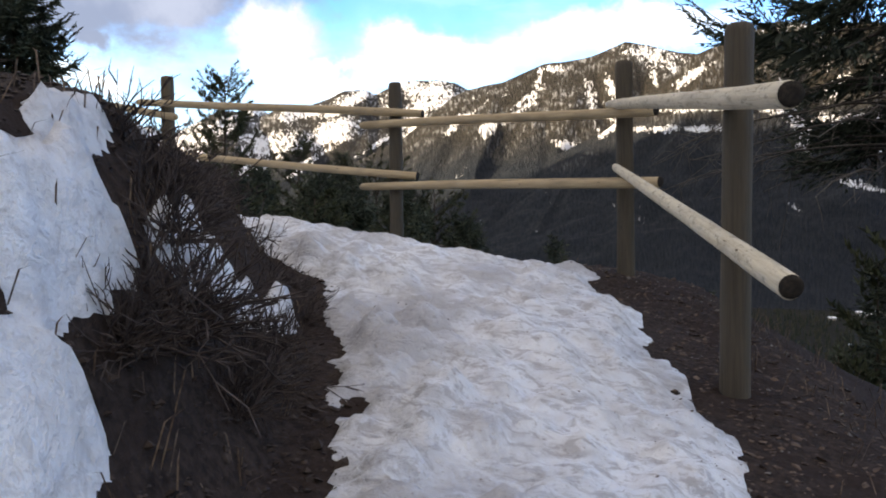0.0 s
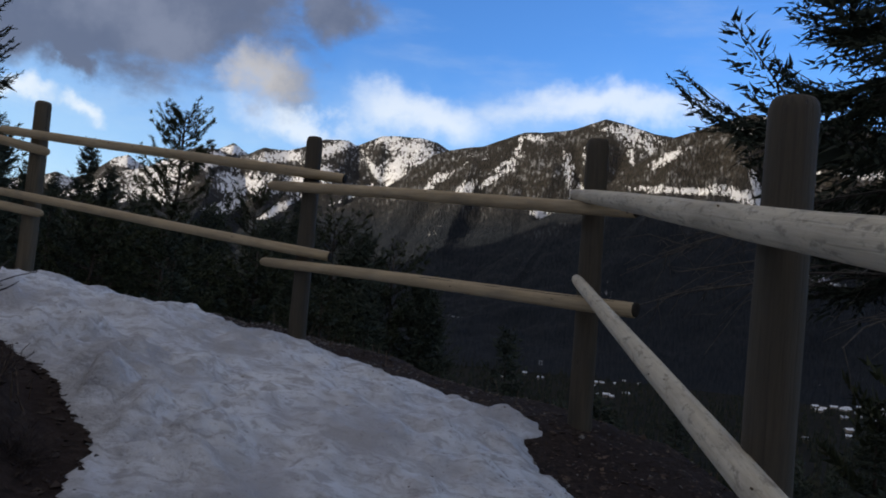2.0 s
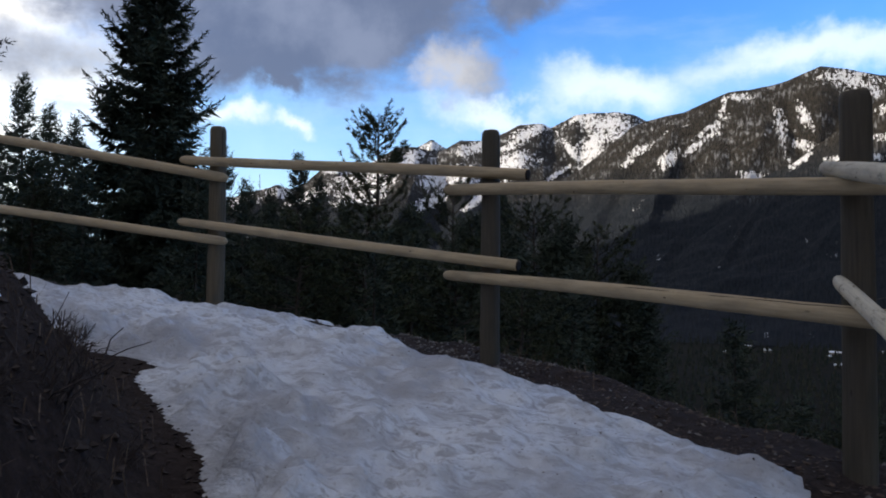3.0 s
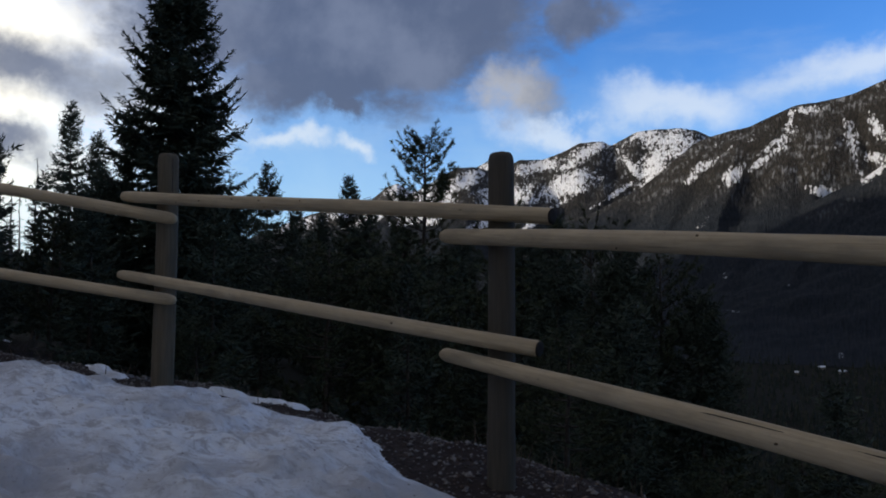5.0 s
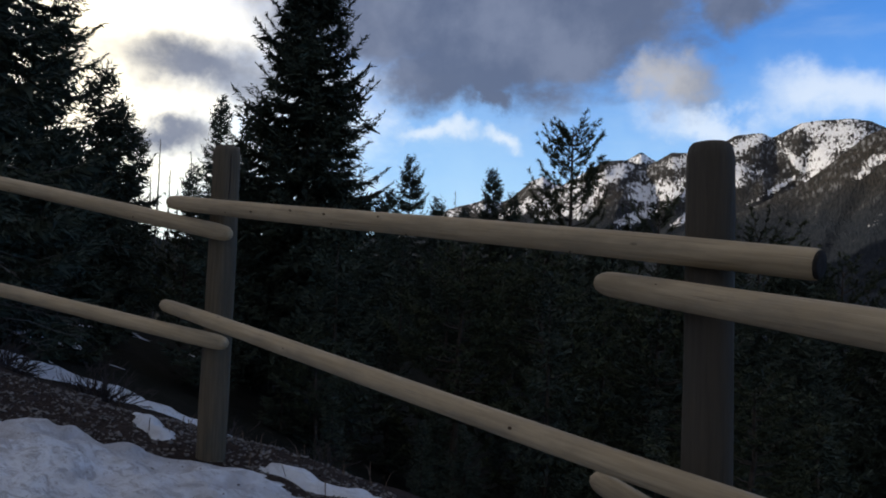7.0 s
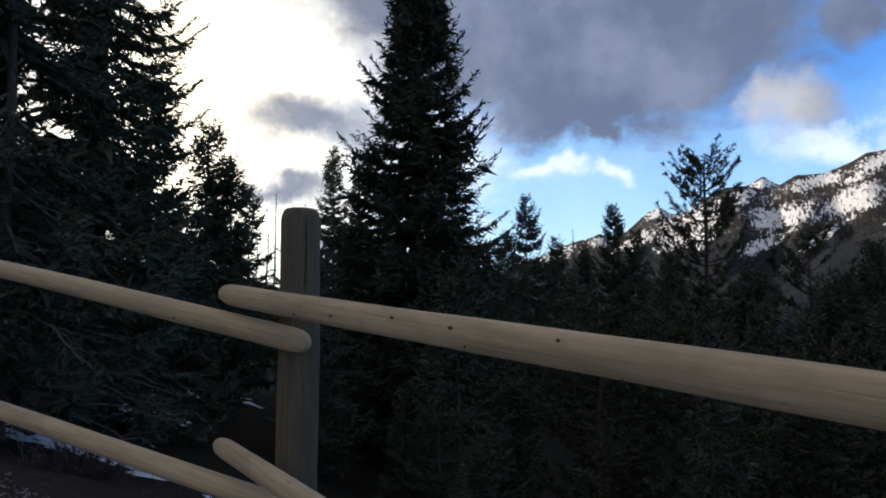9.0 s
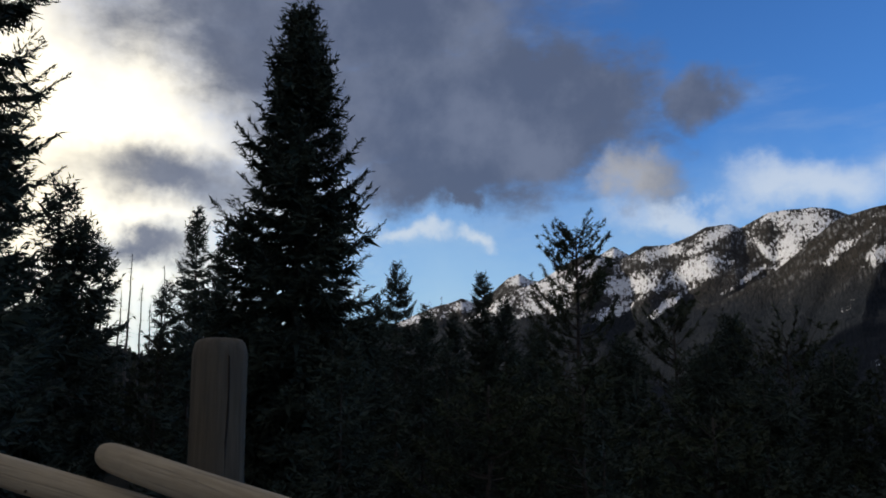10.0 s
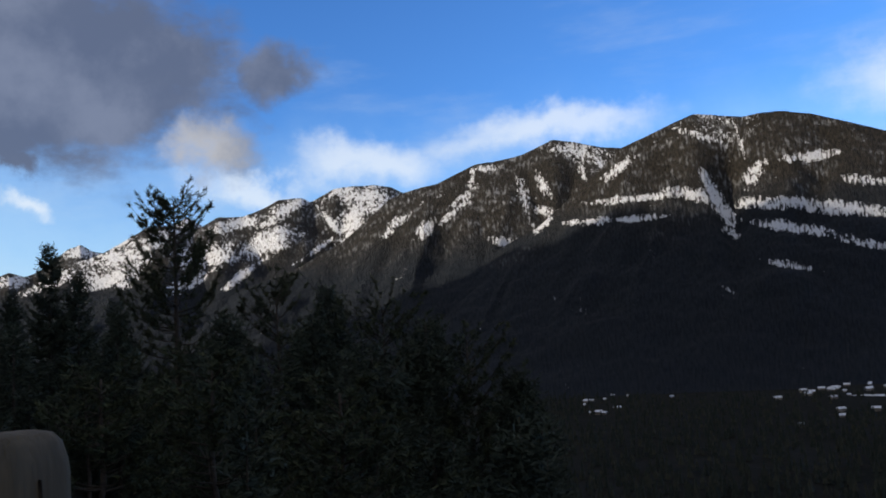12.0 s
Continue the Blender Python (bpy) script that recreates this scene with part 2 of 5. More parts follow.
def mountain_material(name, snow_low, snow_high, cover, wooded, rocky=0.0, dusting=0.5, solid=0.0):
    """Forest tinted blue for shade below and brown for sun above, patchy snow higher up, with snow lying where the mesh
    stores it.
    """
    m, N, b = material(name, 0.95)
    p = place(N)
    x, y, z = N.split(p)
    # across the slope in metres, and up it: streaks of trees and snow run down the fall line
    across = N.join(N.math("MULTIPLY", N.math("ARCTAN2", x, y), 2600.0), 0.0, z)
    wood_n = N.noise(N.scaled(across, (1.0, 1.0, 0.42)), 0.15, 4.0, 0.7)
    broad = N.noise(p, 0.0045, 6.0, 0.6)
    rib = N.noise(N.scaled(p, (1.0, 0.6, 0.22)), 0.011, 7.0, 0.62, 0.6)
    stored = N.add("ShaderNodeAttribute")
    stored.attribute_name = "snowfield"
    field = stored.outputs["Fac"]
    # sun and shade put into the tones: bluish woods low, browner slopes higher
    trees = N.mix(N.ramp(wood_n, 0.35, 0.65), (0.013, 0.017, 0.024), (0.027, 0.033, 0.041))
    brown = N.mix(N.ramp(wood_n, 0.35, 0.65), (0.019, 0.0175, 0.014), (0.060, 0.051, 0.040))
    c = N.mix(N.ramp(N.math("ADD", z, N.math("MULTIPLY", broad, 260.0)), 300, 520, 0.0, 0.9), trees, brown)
    rock = N.mix(N.ramp(rib, 0.3, 0.7), (0.022, 0.025, 0.029), (0.075, 0.075, 0.078))
    c = N.mix(N.ramp(N.math("ADD", z, N.math("MULTIPLY", rib, 200.0)), 300, 620, 0.0, rocky), c, rock)
    s = N.ramp(N.math("ADD", z, N.math("MULTIPLY", N.math("SUBTRACT", broad, 0.5), 520.0)), snow_low, snow_high, 0.0, cover)
    s = N.math("ADD", s, N.math("MULTIPLY", N.math("SUBTRACT", rib, 0.5), 2.5))
    s = N.math("SUBTRACT", s, N.math("MULTIPLY", N.ramp(wood_n, 0.42, 0.58), wooded))
    crag = N.ramp(N.noise(N.scaled(p, (1.0, 1.0, 0.6)), 0.02, 6.0, 0.72, 0.5), 0.44, 0.60)
    s = N.math("SUBTRACT", s, N.math("MULTIPLY", crag, 0.2 + wooded * 0.6))
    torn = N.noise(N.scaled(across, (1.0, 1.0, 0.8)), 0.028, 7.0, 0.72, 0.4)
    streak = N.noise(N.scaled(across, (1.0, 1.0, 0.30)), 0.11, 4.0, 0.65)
    lying = N.math("ADD", N.math("MULTIPLY", field, 1.0 + solid), N.math("MULTIPLY", N.math("SUBTRACT", torn, 0.50), 3.4))
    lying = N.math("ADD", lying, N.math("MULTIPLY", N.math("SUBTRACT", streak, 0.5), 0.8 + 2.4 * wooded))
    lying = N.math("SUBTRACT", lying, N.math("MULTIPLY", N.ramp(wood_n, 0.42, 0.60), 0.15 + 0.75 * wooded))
    s = N.math("MAXIMUM", s, N.math("MULTIPLY", lying, N.ramp(field, 0.02, 0.3)))
    c = N.mix(N.ramp(s, 0.28, 0.50), c, (0.87, 0.89, 0.93))
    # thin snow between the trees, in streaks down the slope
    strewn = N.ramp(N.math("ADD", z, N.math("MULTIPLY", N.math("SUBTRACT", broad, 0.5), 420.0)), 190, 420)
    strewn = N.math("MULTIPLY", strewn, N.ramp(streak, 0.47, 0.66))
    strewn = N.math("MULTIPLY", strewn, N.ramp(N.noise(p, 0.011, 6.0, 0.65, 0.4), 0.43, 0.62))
    b.inputs["Specular IOR Level"].default_value = 0.12
    c = N.mix(N.math("MULTIPLY", strewn, dusting), c, (0.84, 0.87, 0.92))
    N.put(b.inputs["Base Color"], c)
    bumped(N, b, N.math("ADD", wood_n, N.math("MULTIPLY", rib, 1.5)), 0.9, 26.0)
    return m


GROUND = ground_material()

# ---- building helpers ----


def mesh_object(name, verts, faces, mat, parent=None, label="", smooth=True):
    me = bpy.data.meshes.new(name)
    me.from_pydata([tuple(map(float, v)) for v in verts] if not isinstance(verts, np.ndarray) else verts.tolist(), [], faces if not isinstance(faces, np.ndarray) else faces.tolist())
    me.materials.append(mat)
    if smooth:
        me.shade_smooth()
    me.update()
    ob = new(name, me)
    ob.parent = parent
    if label:
        ob["label"] = label
    return ob


def empty(name, at, label, category, group=""):
    ob = new(name)
    ob.empty_display_size = 0.2
    ob.matrix_world = at if isinstance(at, Matrix) else Matrix.Translation(at)
    return tagged(ob, label, category, group)


def lattice(ix, iy, seed):
    h = (ix * 374761393 + iy * 668265263 + seed * 1274126177) & 0xFFFFFFFF
    h = ((h ^ (h >> 13)) * 1103515245) & 0xFFFFFFFF
    return ((h ^ (h >> 16)) & 0xFFFF) / 65535.0


def value_noise(x, y, seed=0):
    ix, iy = np.floor(x).astype(np.int64), np.floor(y).astype(np.int64)
    fx, fy = x - ix, y - iy
    fx, fy = fx * fx * (3 - 2 * fx), fy * fy * (3 - 2 * fy)
    a, b = lattice(ix, iy, seed), lattice(ix + 1, iy, seed)
    c, d = lattice(ix, iy + 1, seed), lattice(ix + 1, iy + 1, seed)
    return (a + (b - a) * fx) * (1 - fy) + (c + (d - c) * fx) * fy


def fbm(x, y, size, octaves=4, seed=0):
    """Noise from -1 to 1 with features of that size."""
    total, amp, norm = 0.0, 1.0, 0.0
    for i in range(octaves):
        k = 2.0 ** i / size
        total, norm = total + amp * (value_noise(x * k + 17.3 * i, y * k - 9.1 * i, seed + i) * 2 - 1), norm + amp
        amp *= 0.5
    return total / norm


def step(a, b, v):
    t = np.clip((v - a) / (b - a), 0, 1)
    return t * t * (3 - 2 * t)


FENCE = [(3.6, -60.0), (1.35, -4.0), (0.80, 2.0), (0.61, 3.83), (0.13, 6.26), (-2.15, 7.75), (-4.98, 8.19), (-7.9, 7.35), (-14.0, 6.5), (-40.0, 12.0), (-400.0, 60.0)]
BANK = [(1.0, -60.0), (-0.70, -4.0), (-0.82, 1.0), (-0.98, 2.0), (-1.24, 2.9), (-1.47, 3.55), (-1.84, 4.25), (-2.5, 4.85), (-3.5, 5.45), (-6.0, 5.5), (-9.0, 4.2), (-14.0, 3.2), (-40.0, 6.0), (-400.0, 20.0)]


def beyond(x, y, line):
    """Distance to the right of a line walked along, negative on its left."""
    best, out = np.full(np.shape(x), 1e9), np.zeros(np.shape(x))
    for (ax, ay), (bx, by) in zip(line, line[1:]):
        ux, uy = bx - ax, by - ay
        t = np.clip(((x - ax) * ux + (y - ay) * uy) / (ux * ux + uy * uy), 0, 1)
        d = np.hypot(x - ax - t * ux, y - ay - t * uy)
        side = np.where(ux * (y - ay) - uy * (x - ax) < 0, 1.0, -1.0)
        out = np.where(d < best - 1e-9, side * d, out)
        best = np.minimum(best, d)
    return out


def ground_height(x, y, rough=True):
    x, y = np.asarray(x, float), np.asarray(y, float)
    cx, cy = np.clip(x, -9, 3), np.clip(y, -5, 9)
    z = -0.1469 - 0.2158 * cx + 0.1969 * cy + 0.0033 * cx * cx + 0.0192 * cx * cy - 0.0071 * cy * cy
    out, bank = beyond(x, y, FENCE), -beyond(x, y, BANK)
    steep = 0.13 + 0.37 * step(-15, -3, x + 0.35 * (y - 8))
    o = np.maximum(out - 0.25, 0)
    z = z - steep * (np.sqrt(o * o + 0.16) - 0.4)
    near = step(-1.3, -0.1, out)
    z = z - 0.13 * near * (1 - 0.8 * np.exp(-((y - 6.2) / 0.7) ** 2 - (x / 0.9) ** 2))
    e = np.maximum(bank, 0)
    z = z + (0.66 + 0.34 * step(2.9, 2.0, y) * step(-4, -2, x)) * step(0, 0.66, e) + 0.12 * np.maximum(e - 0.5, 0) * np.exp(-e / 60.0)
    z = z + 16 * np.exp(-((x + 150) ** 2 + (y - 85) ** 2) / (2 * 30.0 ** 2))
    z = np.where(z < -60, -112 + 52 * np.exp((np.minimum(z, -60) + 60) / 52), z)
    if rough:
        r = np.hypot(x + 1, y - 5)
        off_path = np.clip(np.maximum(out + 0.6, bank + 0.1), 0, 1)
        z = z + fbm(x, y, 0.5, 4, 3) * (0.018 + 0.05 * off_path) + fbm(x, y, 0.12, 3, 5) * 0.012 * off_path
        z = z + fbm(x, y, 9.0, 4, 8) * step(6, 30, r) * 0.9 + fbm(x, y, 160.0, 4, 9) * step(60, 300, r) * 7
    return z


def at_ground(x, y, sink=0.0):
    return float(ground_height(np.array([x]), np.array([y]))[0]) - sink


# ---- ground, one sheet out to the horizon ----
radii = np.concatenate([np.arange(0.06, 9.0, 0.085), np.geomspace(9.0, 4850.0, 150)])
turns = np.linspace(0, 2 * math.pi, 480, endpoint=False)
gr, ga = np.meshgrid(radii, turns, indexing="ij")
gx, gy = (-1.2 + gr * np.cos(ga)).ravel(), (4.6 + gr * np.sin(ga)).ravel()
gz = ground_height(gx, gy)
n_t = len(turns)
i, j = np.meshgrid(np.arange(len(radii) - 1), np.arange(n_t), indexing="ij")
quads = np.stack([i * n_t + j, (i + 1) * n_t + j, (i + 1) * n_t + (j + 1) % n_t, i * n_t + (j + 1) % n_t], -1).reshape(-1, 4)
ground = tagged(mesh_object("ground", np.stack([gx, gy, gz], 1), quads, GROUND), "dark brown forest soil with needles, falling away to a wooded valley", "ground", kind="structure")


LUMPS = 0.105


def lumpy(x, y, t, lumps):
    """Footprints, clods and melt hollows; rougher beside the bank, where fewer feet tread."""
    wild = 0.62 + 0.9 * step(0.9, 0.15, beyond(x, y, BANK))
    pits = -np.maximum(fbm(x, y, 0.30, 3, 33) - 0.12, 0) * 1.5
    h = fbm(x, y, 0.45, 4, 31) + pits + fbm(x, y, 0.15, 3, 37) * 0.95
    return np.maximum(h * lumps * wild, -0.045) * step(0.005, 0.05, t)


# ---- snow, laid over the ground with a thickness of its own ----
def snow_sheet(name, box, cell, depth, mat, label, category, lumps=0.03, kind="structure"):
    x0, y0, x1, y1 = box
    xs, ys = np.arange(x0, x1, cell), np.arange(y0, y1, cell)
    x, y = np.meshgrid(xs, ys, indexing="ij")
    t = depth(x, y)
    z = ground_height(x, y) + np.where(t > 0, t, -0.02) + lumpy(x, y, t, lumps)
    ok = t > 0.0
    keep = ok[:-1, :-1] | ok[1:, :-1] | ok[:-1, 1:] | ok[1:, 1:]
    ii, jj = np.nonzero(keep)
    n = len(ys)
    q = np.stack([ii * n + jj, (ii + 1) * n + jj, (ii + 1) * n + jj + 1, ii * n + jj + 1], 1)
    used, inv = np.unique(q, return_inverse=True)
    v = np.stack([x.ravel(), y.ravel(), z.ravel()], 1)[used]
    return tagged(mesh_object(name, v, inv.reshape(-1, 4), mat), label, category, kind=kind)


def path_depth(x, y):
    inner, outer = beyond(x, y, BANK), -beyond(x, y, FENCE)
    margin = 0.08 + 0.17 * np.exp(-((y - 5.95) ** 2) / 0.5) * (x > -1.2) + 0.24 * np.exp(-((x + 2.2) ** 2 + (y - 7.7) ** 2) / 0.25) + 0.10 * step(5.3, 4.3, y) * (x > -0.8) + 0.16 * step(-4.7, -5.4, x)
    margin = margin - 0.24 * step(-5.2, -4.6, x) * step(-2.7, -3.2, x)
    w = fbm(x, y, 0.7, 4, 41)
    t = np.minimum(inner - 0.02 + w * 0.22, outer - margin + fbm(x, y, 0.4, 5, 43) * 0.13)
    holes = step(0.30, 0.46, fbm(x, y, 0.55, 3, 47)) * np.exp(-np.maximum(np.minimum(inner - 0.1, outer - margin), 0) * 6.0)
    return 0.075 * step(0.0, 0.30, t) - 0.10 * holes - 0.004


path_snow = snow_sheet("path_snow", (-13.0, -6.0, 2.4, 9.0), 0.034, path_depth, PATH_SNOW, "trodden icy grey-white snow covering the walking path", "snow path", LUMPS)

BANK_PATCHES = [(-1.11, 0.98, 0.10, 0.36, 4), (-1.31, 1.42, 0.085, 0.38, 6), (-1.50, 1.70, 0.07, 0.24, 14), (-1.40, 2.55, 0.06, 0.82, 5), (-2.9, 3.9, 0.35, 0.4, 0)]


def bank_depth(x, y):
    t = np.full(x.shape, -1.0)
    for px, py, rx, ry, turn in BANK_PATCHES:
        a = radians(turn)
        u, v = ((x - px) * math.cos(a) + (y - py) * math.sin(a)) / rx, (-(x - px) * math.sin(a) + (y - py) * math.cos(a)) / ry
        t = np.maximum(t, 1 - np.hypot(u, v))
    t = t + fbm(x, y, 0.40, 3, 53) * 0.28 + fbm(x, y, 0.12, 2, 57) * 0.07 - 0.03
    return 0.09 * step(-0.02, 0.40, t) - 0.004


bank_snow = snow_sheet("bank_snow", (-4.5, -1.0, 0.4, 5.5), 0.03, bank_depth, BANK_SNOW, "melting white snow patches on the brown bank", "snow", 0.09)

EDGE_PATCHES = [(-3.4, 8.16, 0.42, 0.10, 8), (-4.4, 8.36, 0.5, 0.12, 5), (-5.7, 8.26, 0.4, 0.10, -14)]
HILL_PATCHES = [(-11.5, 10.4, 1.9, 0.8, 20), (-9.8, 11.3, 1.1, 0.45, 25), (-13.5, 9.0, 1.6, 0.7, 0), (-16.5, 11.5, 2.4, 0.9, 15), (-20, 14, 3.0, 1.0, 20)]


def patch_depth(patches, ragged):
    def depth(x, y):
        t = np.full(x.shape, -1.0)
        for px, py, rx, ry, turn in patches:
            a = radians(turn)
            u, v = ((x - px) * math.cos(a) + (y - py) * math.sin(a)) / rx, (-(x - px) * math.sin(a) + (y - py) * math.cos(a)) / ry
            t = np.maximum(t, 1 - np.hypot(u, v))
        return 0.05 * step(0.0, 0.6, t + fbm(x, y, 0.5, 4, 59) * ragged + fbm(x, y, 0.14, 3, 60) * ragged * 0.6 - 0.1) - 0.004
    return depth


edge_snow = snow_sheet("edge_snow", (-8.2, 7.6, -2.0, 9.0), 0.03, patch_depth(EDGE_PATCHES, 0.8), BANK_SNOW, "thin strips of old snow beside the gravel edge", "snow", 0.02)
hill_snow = snow_sheet("hill_snow", (-24, 7.5, -6.5, 16.5), 0.12, patch_depth(HILL_PATCHES, 0.9), BANK_SNOW, "old snow patches on the slope under the trees", "snow", 0.04)


# ---- distant mountains ----
def crest_at(crest, a):
    pts = np.array(crest)
    return np.interp(a, pts[:, 0], pts[:, 1]), np.interp(a, pts[:, 0], pts[:, 2])


def mountain(name, crest, foot, mat, label, seed, rough=60.0, jag=0.15, back=0.5, fields=(), gullies=()):
    """A massif: its crest as (azimuth, elevation, distance), a front that falls in spurs to the valley, and a back."""
    a = np.arange(crest[0][0], crest[-1][0] + 0.01, 0.10)
    el, dist = crest_at(crest, a)
    kernel = np.ones(3) / 3
    el = np.convolve(np.pad(el, 1, "edge"), kernel, "valid") + fbm(a * 1.0, a * 0 + seed, 1.6, 5, seed) * jag * 1.3
    top = 1.9 + dist * np.tan(np.radians(el))
    t = np.concatenate([np.linspace(0, 1, 90), 1 + np.linspace(0.06, back, 10)])
    A, Tt = np.meshgrid(a, t, indexing="ij")
    front = np.clip(Tt, 0, 1)
    D = foot + (dist[:, None] - foot) * Tt
    X, Y = D * np.sin(np.radians(A)), D * np.cos(np.radians(A))
    lean = A + (1 - front) * 8.0 + fbm(X, Y, 420.0, 3, seed + 3) * 1.3
    spur = 1 - 2 * np.abs(fbm(lean, front * 5.0, 4.2, 3, seed + 5))
    Z = -114 + (top[:, None] + 114) * front ** 1.3 - np.maximum(Tt - 1, 0) * (top[:, None] + 60) * 0.9
    middle = (4 * front * (1 - front)) ** 1.3 * front ** 1.2 * 1.2
    Z = Z + (spur - 0.3) * rough * 0.5 * middle + fbm(X, Y, 300.0, 6, seed + 9) * rough * middle * 0.7
    Z = Z + fbm(X, Y, 110.0, 5, seed + 13) * 27 * np.clip(4 * front * (1 - front), 0, 1)
    # side valleys: (bearing, half-width, depth, how far they wander on the way down)
    for ga, gw, gd, wander in gullies:
        off = A - ga + (1 - front) * wander * 2 + fbm(X, Y, 200.0, 3, seed + 21) * 0.25
        Z = Z - gd * np.exp(-(np.abs(off) / gw) ** 1.3) * np.clip(6 * (1 - front), 0, 1) * step(0.25, 0.75, front)
    D2 = D - (spur - 0.3) * rough * 1.2 * middle
    X, Y = D2 * np.sin(np.radians(A)), D2 * np.cos(np.radians(A))
    n = len(t)
    i, j = np.meshgrid(np.arange(len(a) - 1), np.arange(n - 1), indexing="ij")
    q = np.stack([i * n + j, (i + 1) * n + j, (i + 1) * n + j + 1, i * n + j + 1], -1).reshape(-1, 4)
    ob = mesh_object(name, np.stack([X.ravel(), Y.ravel(), Z.ravel()], 1), q, mat)
    # where snow has stayed lying: (bearing, height angle, half-length, half-width, tilt)
    lying, E = np.zeros(A.shape), np.degrees(np.arctan2(Z - 1.9, D2))
    shift = fbm(X, Y, 90.0, 4, seed + 17)
    for fa, fe, fw, fh, tilt in fields:
        c, q = math.cos(radians(tilt)), math.sin(radians(tilt))
        r = np.hypot(((A - fa) * c + (E - fe) * q) / fw, ((E - fe) * c - (A - fa) * q) / fh) + shift * 0.6
        lying = np.maximum(lying, np.clip(1.15 - 0.80 * r, 0, 1) * 0.92)
    stored = ob.data.attributes.new("snowfield", "FLOAT", "POINT")
    stored.data.foreach_set("value", lying.ravel().astype(np.float32))
    return tagged(ob, label, "mountain", "mountain range", kind="structure")


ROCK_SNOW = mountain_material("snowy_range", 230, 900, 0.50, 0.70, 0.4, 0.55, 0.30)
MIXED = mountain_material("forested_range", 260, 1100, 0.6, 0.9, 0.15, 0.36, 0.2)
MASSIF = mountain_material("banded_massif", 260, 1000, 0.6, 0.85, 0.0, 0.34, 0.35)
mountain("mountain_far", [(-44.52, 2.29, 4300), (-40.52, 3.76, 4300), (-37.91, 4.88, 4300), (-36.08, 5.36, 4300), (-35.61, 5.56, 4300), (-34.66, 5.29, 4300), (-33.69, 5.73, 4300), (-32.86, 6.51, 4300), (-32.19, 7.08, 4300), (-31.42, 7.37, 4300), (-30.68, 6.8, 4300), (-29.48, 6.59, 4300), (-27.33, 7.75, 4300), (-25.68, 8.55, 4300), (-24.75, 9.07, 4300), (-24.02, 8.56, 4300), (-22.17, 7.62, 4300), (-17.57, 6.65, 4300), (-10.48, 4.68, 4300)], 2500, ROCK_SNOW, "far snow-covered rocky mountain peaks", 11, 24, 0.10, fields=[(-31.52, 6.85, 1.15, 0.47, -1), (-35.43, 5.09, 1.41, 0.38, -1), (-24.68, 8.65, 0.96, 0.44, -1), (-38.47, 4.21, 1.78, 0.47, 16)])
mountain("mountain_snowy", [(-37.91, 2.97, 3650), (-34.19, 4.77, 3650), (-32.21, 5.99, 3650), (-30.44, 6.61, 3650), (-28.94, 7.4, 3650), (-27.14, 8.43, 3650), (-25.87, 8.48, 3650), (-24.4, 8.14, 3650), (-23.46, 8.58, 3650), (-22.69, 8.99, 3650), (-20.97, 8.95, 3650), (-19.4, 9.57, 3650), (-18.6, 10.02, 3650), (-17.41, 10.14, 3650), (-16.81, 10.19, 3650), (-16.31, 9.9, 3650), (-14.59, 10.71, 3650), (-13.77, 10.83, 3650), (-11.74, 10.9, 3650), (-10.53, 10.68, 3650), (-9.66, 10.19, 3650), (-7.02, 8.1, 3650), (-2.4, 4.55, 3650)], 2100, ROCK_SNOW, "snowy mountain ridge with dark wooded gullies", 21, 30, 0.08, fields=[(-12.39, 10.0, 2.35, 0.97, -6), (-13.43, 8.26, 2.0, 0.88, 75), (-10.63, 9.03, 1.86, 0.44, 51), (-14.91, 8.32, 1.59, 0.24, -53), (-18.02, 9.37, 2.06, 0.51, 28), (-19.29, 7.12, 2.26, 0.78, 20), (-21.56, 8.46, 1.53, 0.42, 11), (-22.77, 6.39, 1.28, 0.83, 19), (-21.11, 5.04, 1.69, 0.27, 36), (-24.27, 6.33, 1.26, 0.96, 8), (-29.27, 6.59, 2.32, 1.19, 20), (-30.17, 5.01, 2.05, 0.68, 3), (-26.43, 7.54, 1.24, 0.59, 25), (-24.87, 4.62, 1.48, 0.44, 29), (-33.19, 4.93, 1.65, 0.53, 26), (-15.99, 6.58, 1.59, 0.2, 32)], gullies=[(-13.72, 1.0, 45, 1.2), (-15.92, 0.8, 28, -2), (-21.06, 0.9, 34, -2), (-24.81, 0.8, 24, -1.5)])
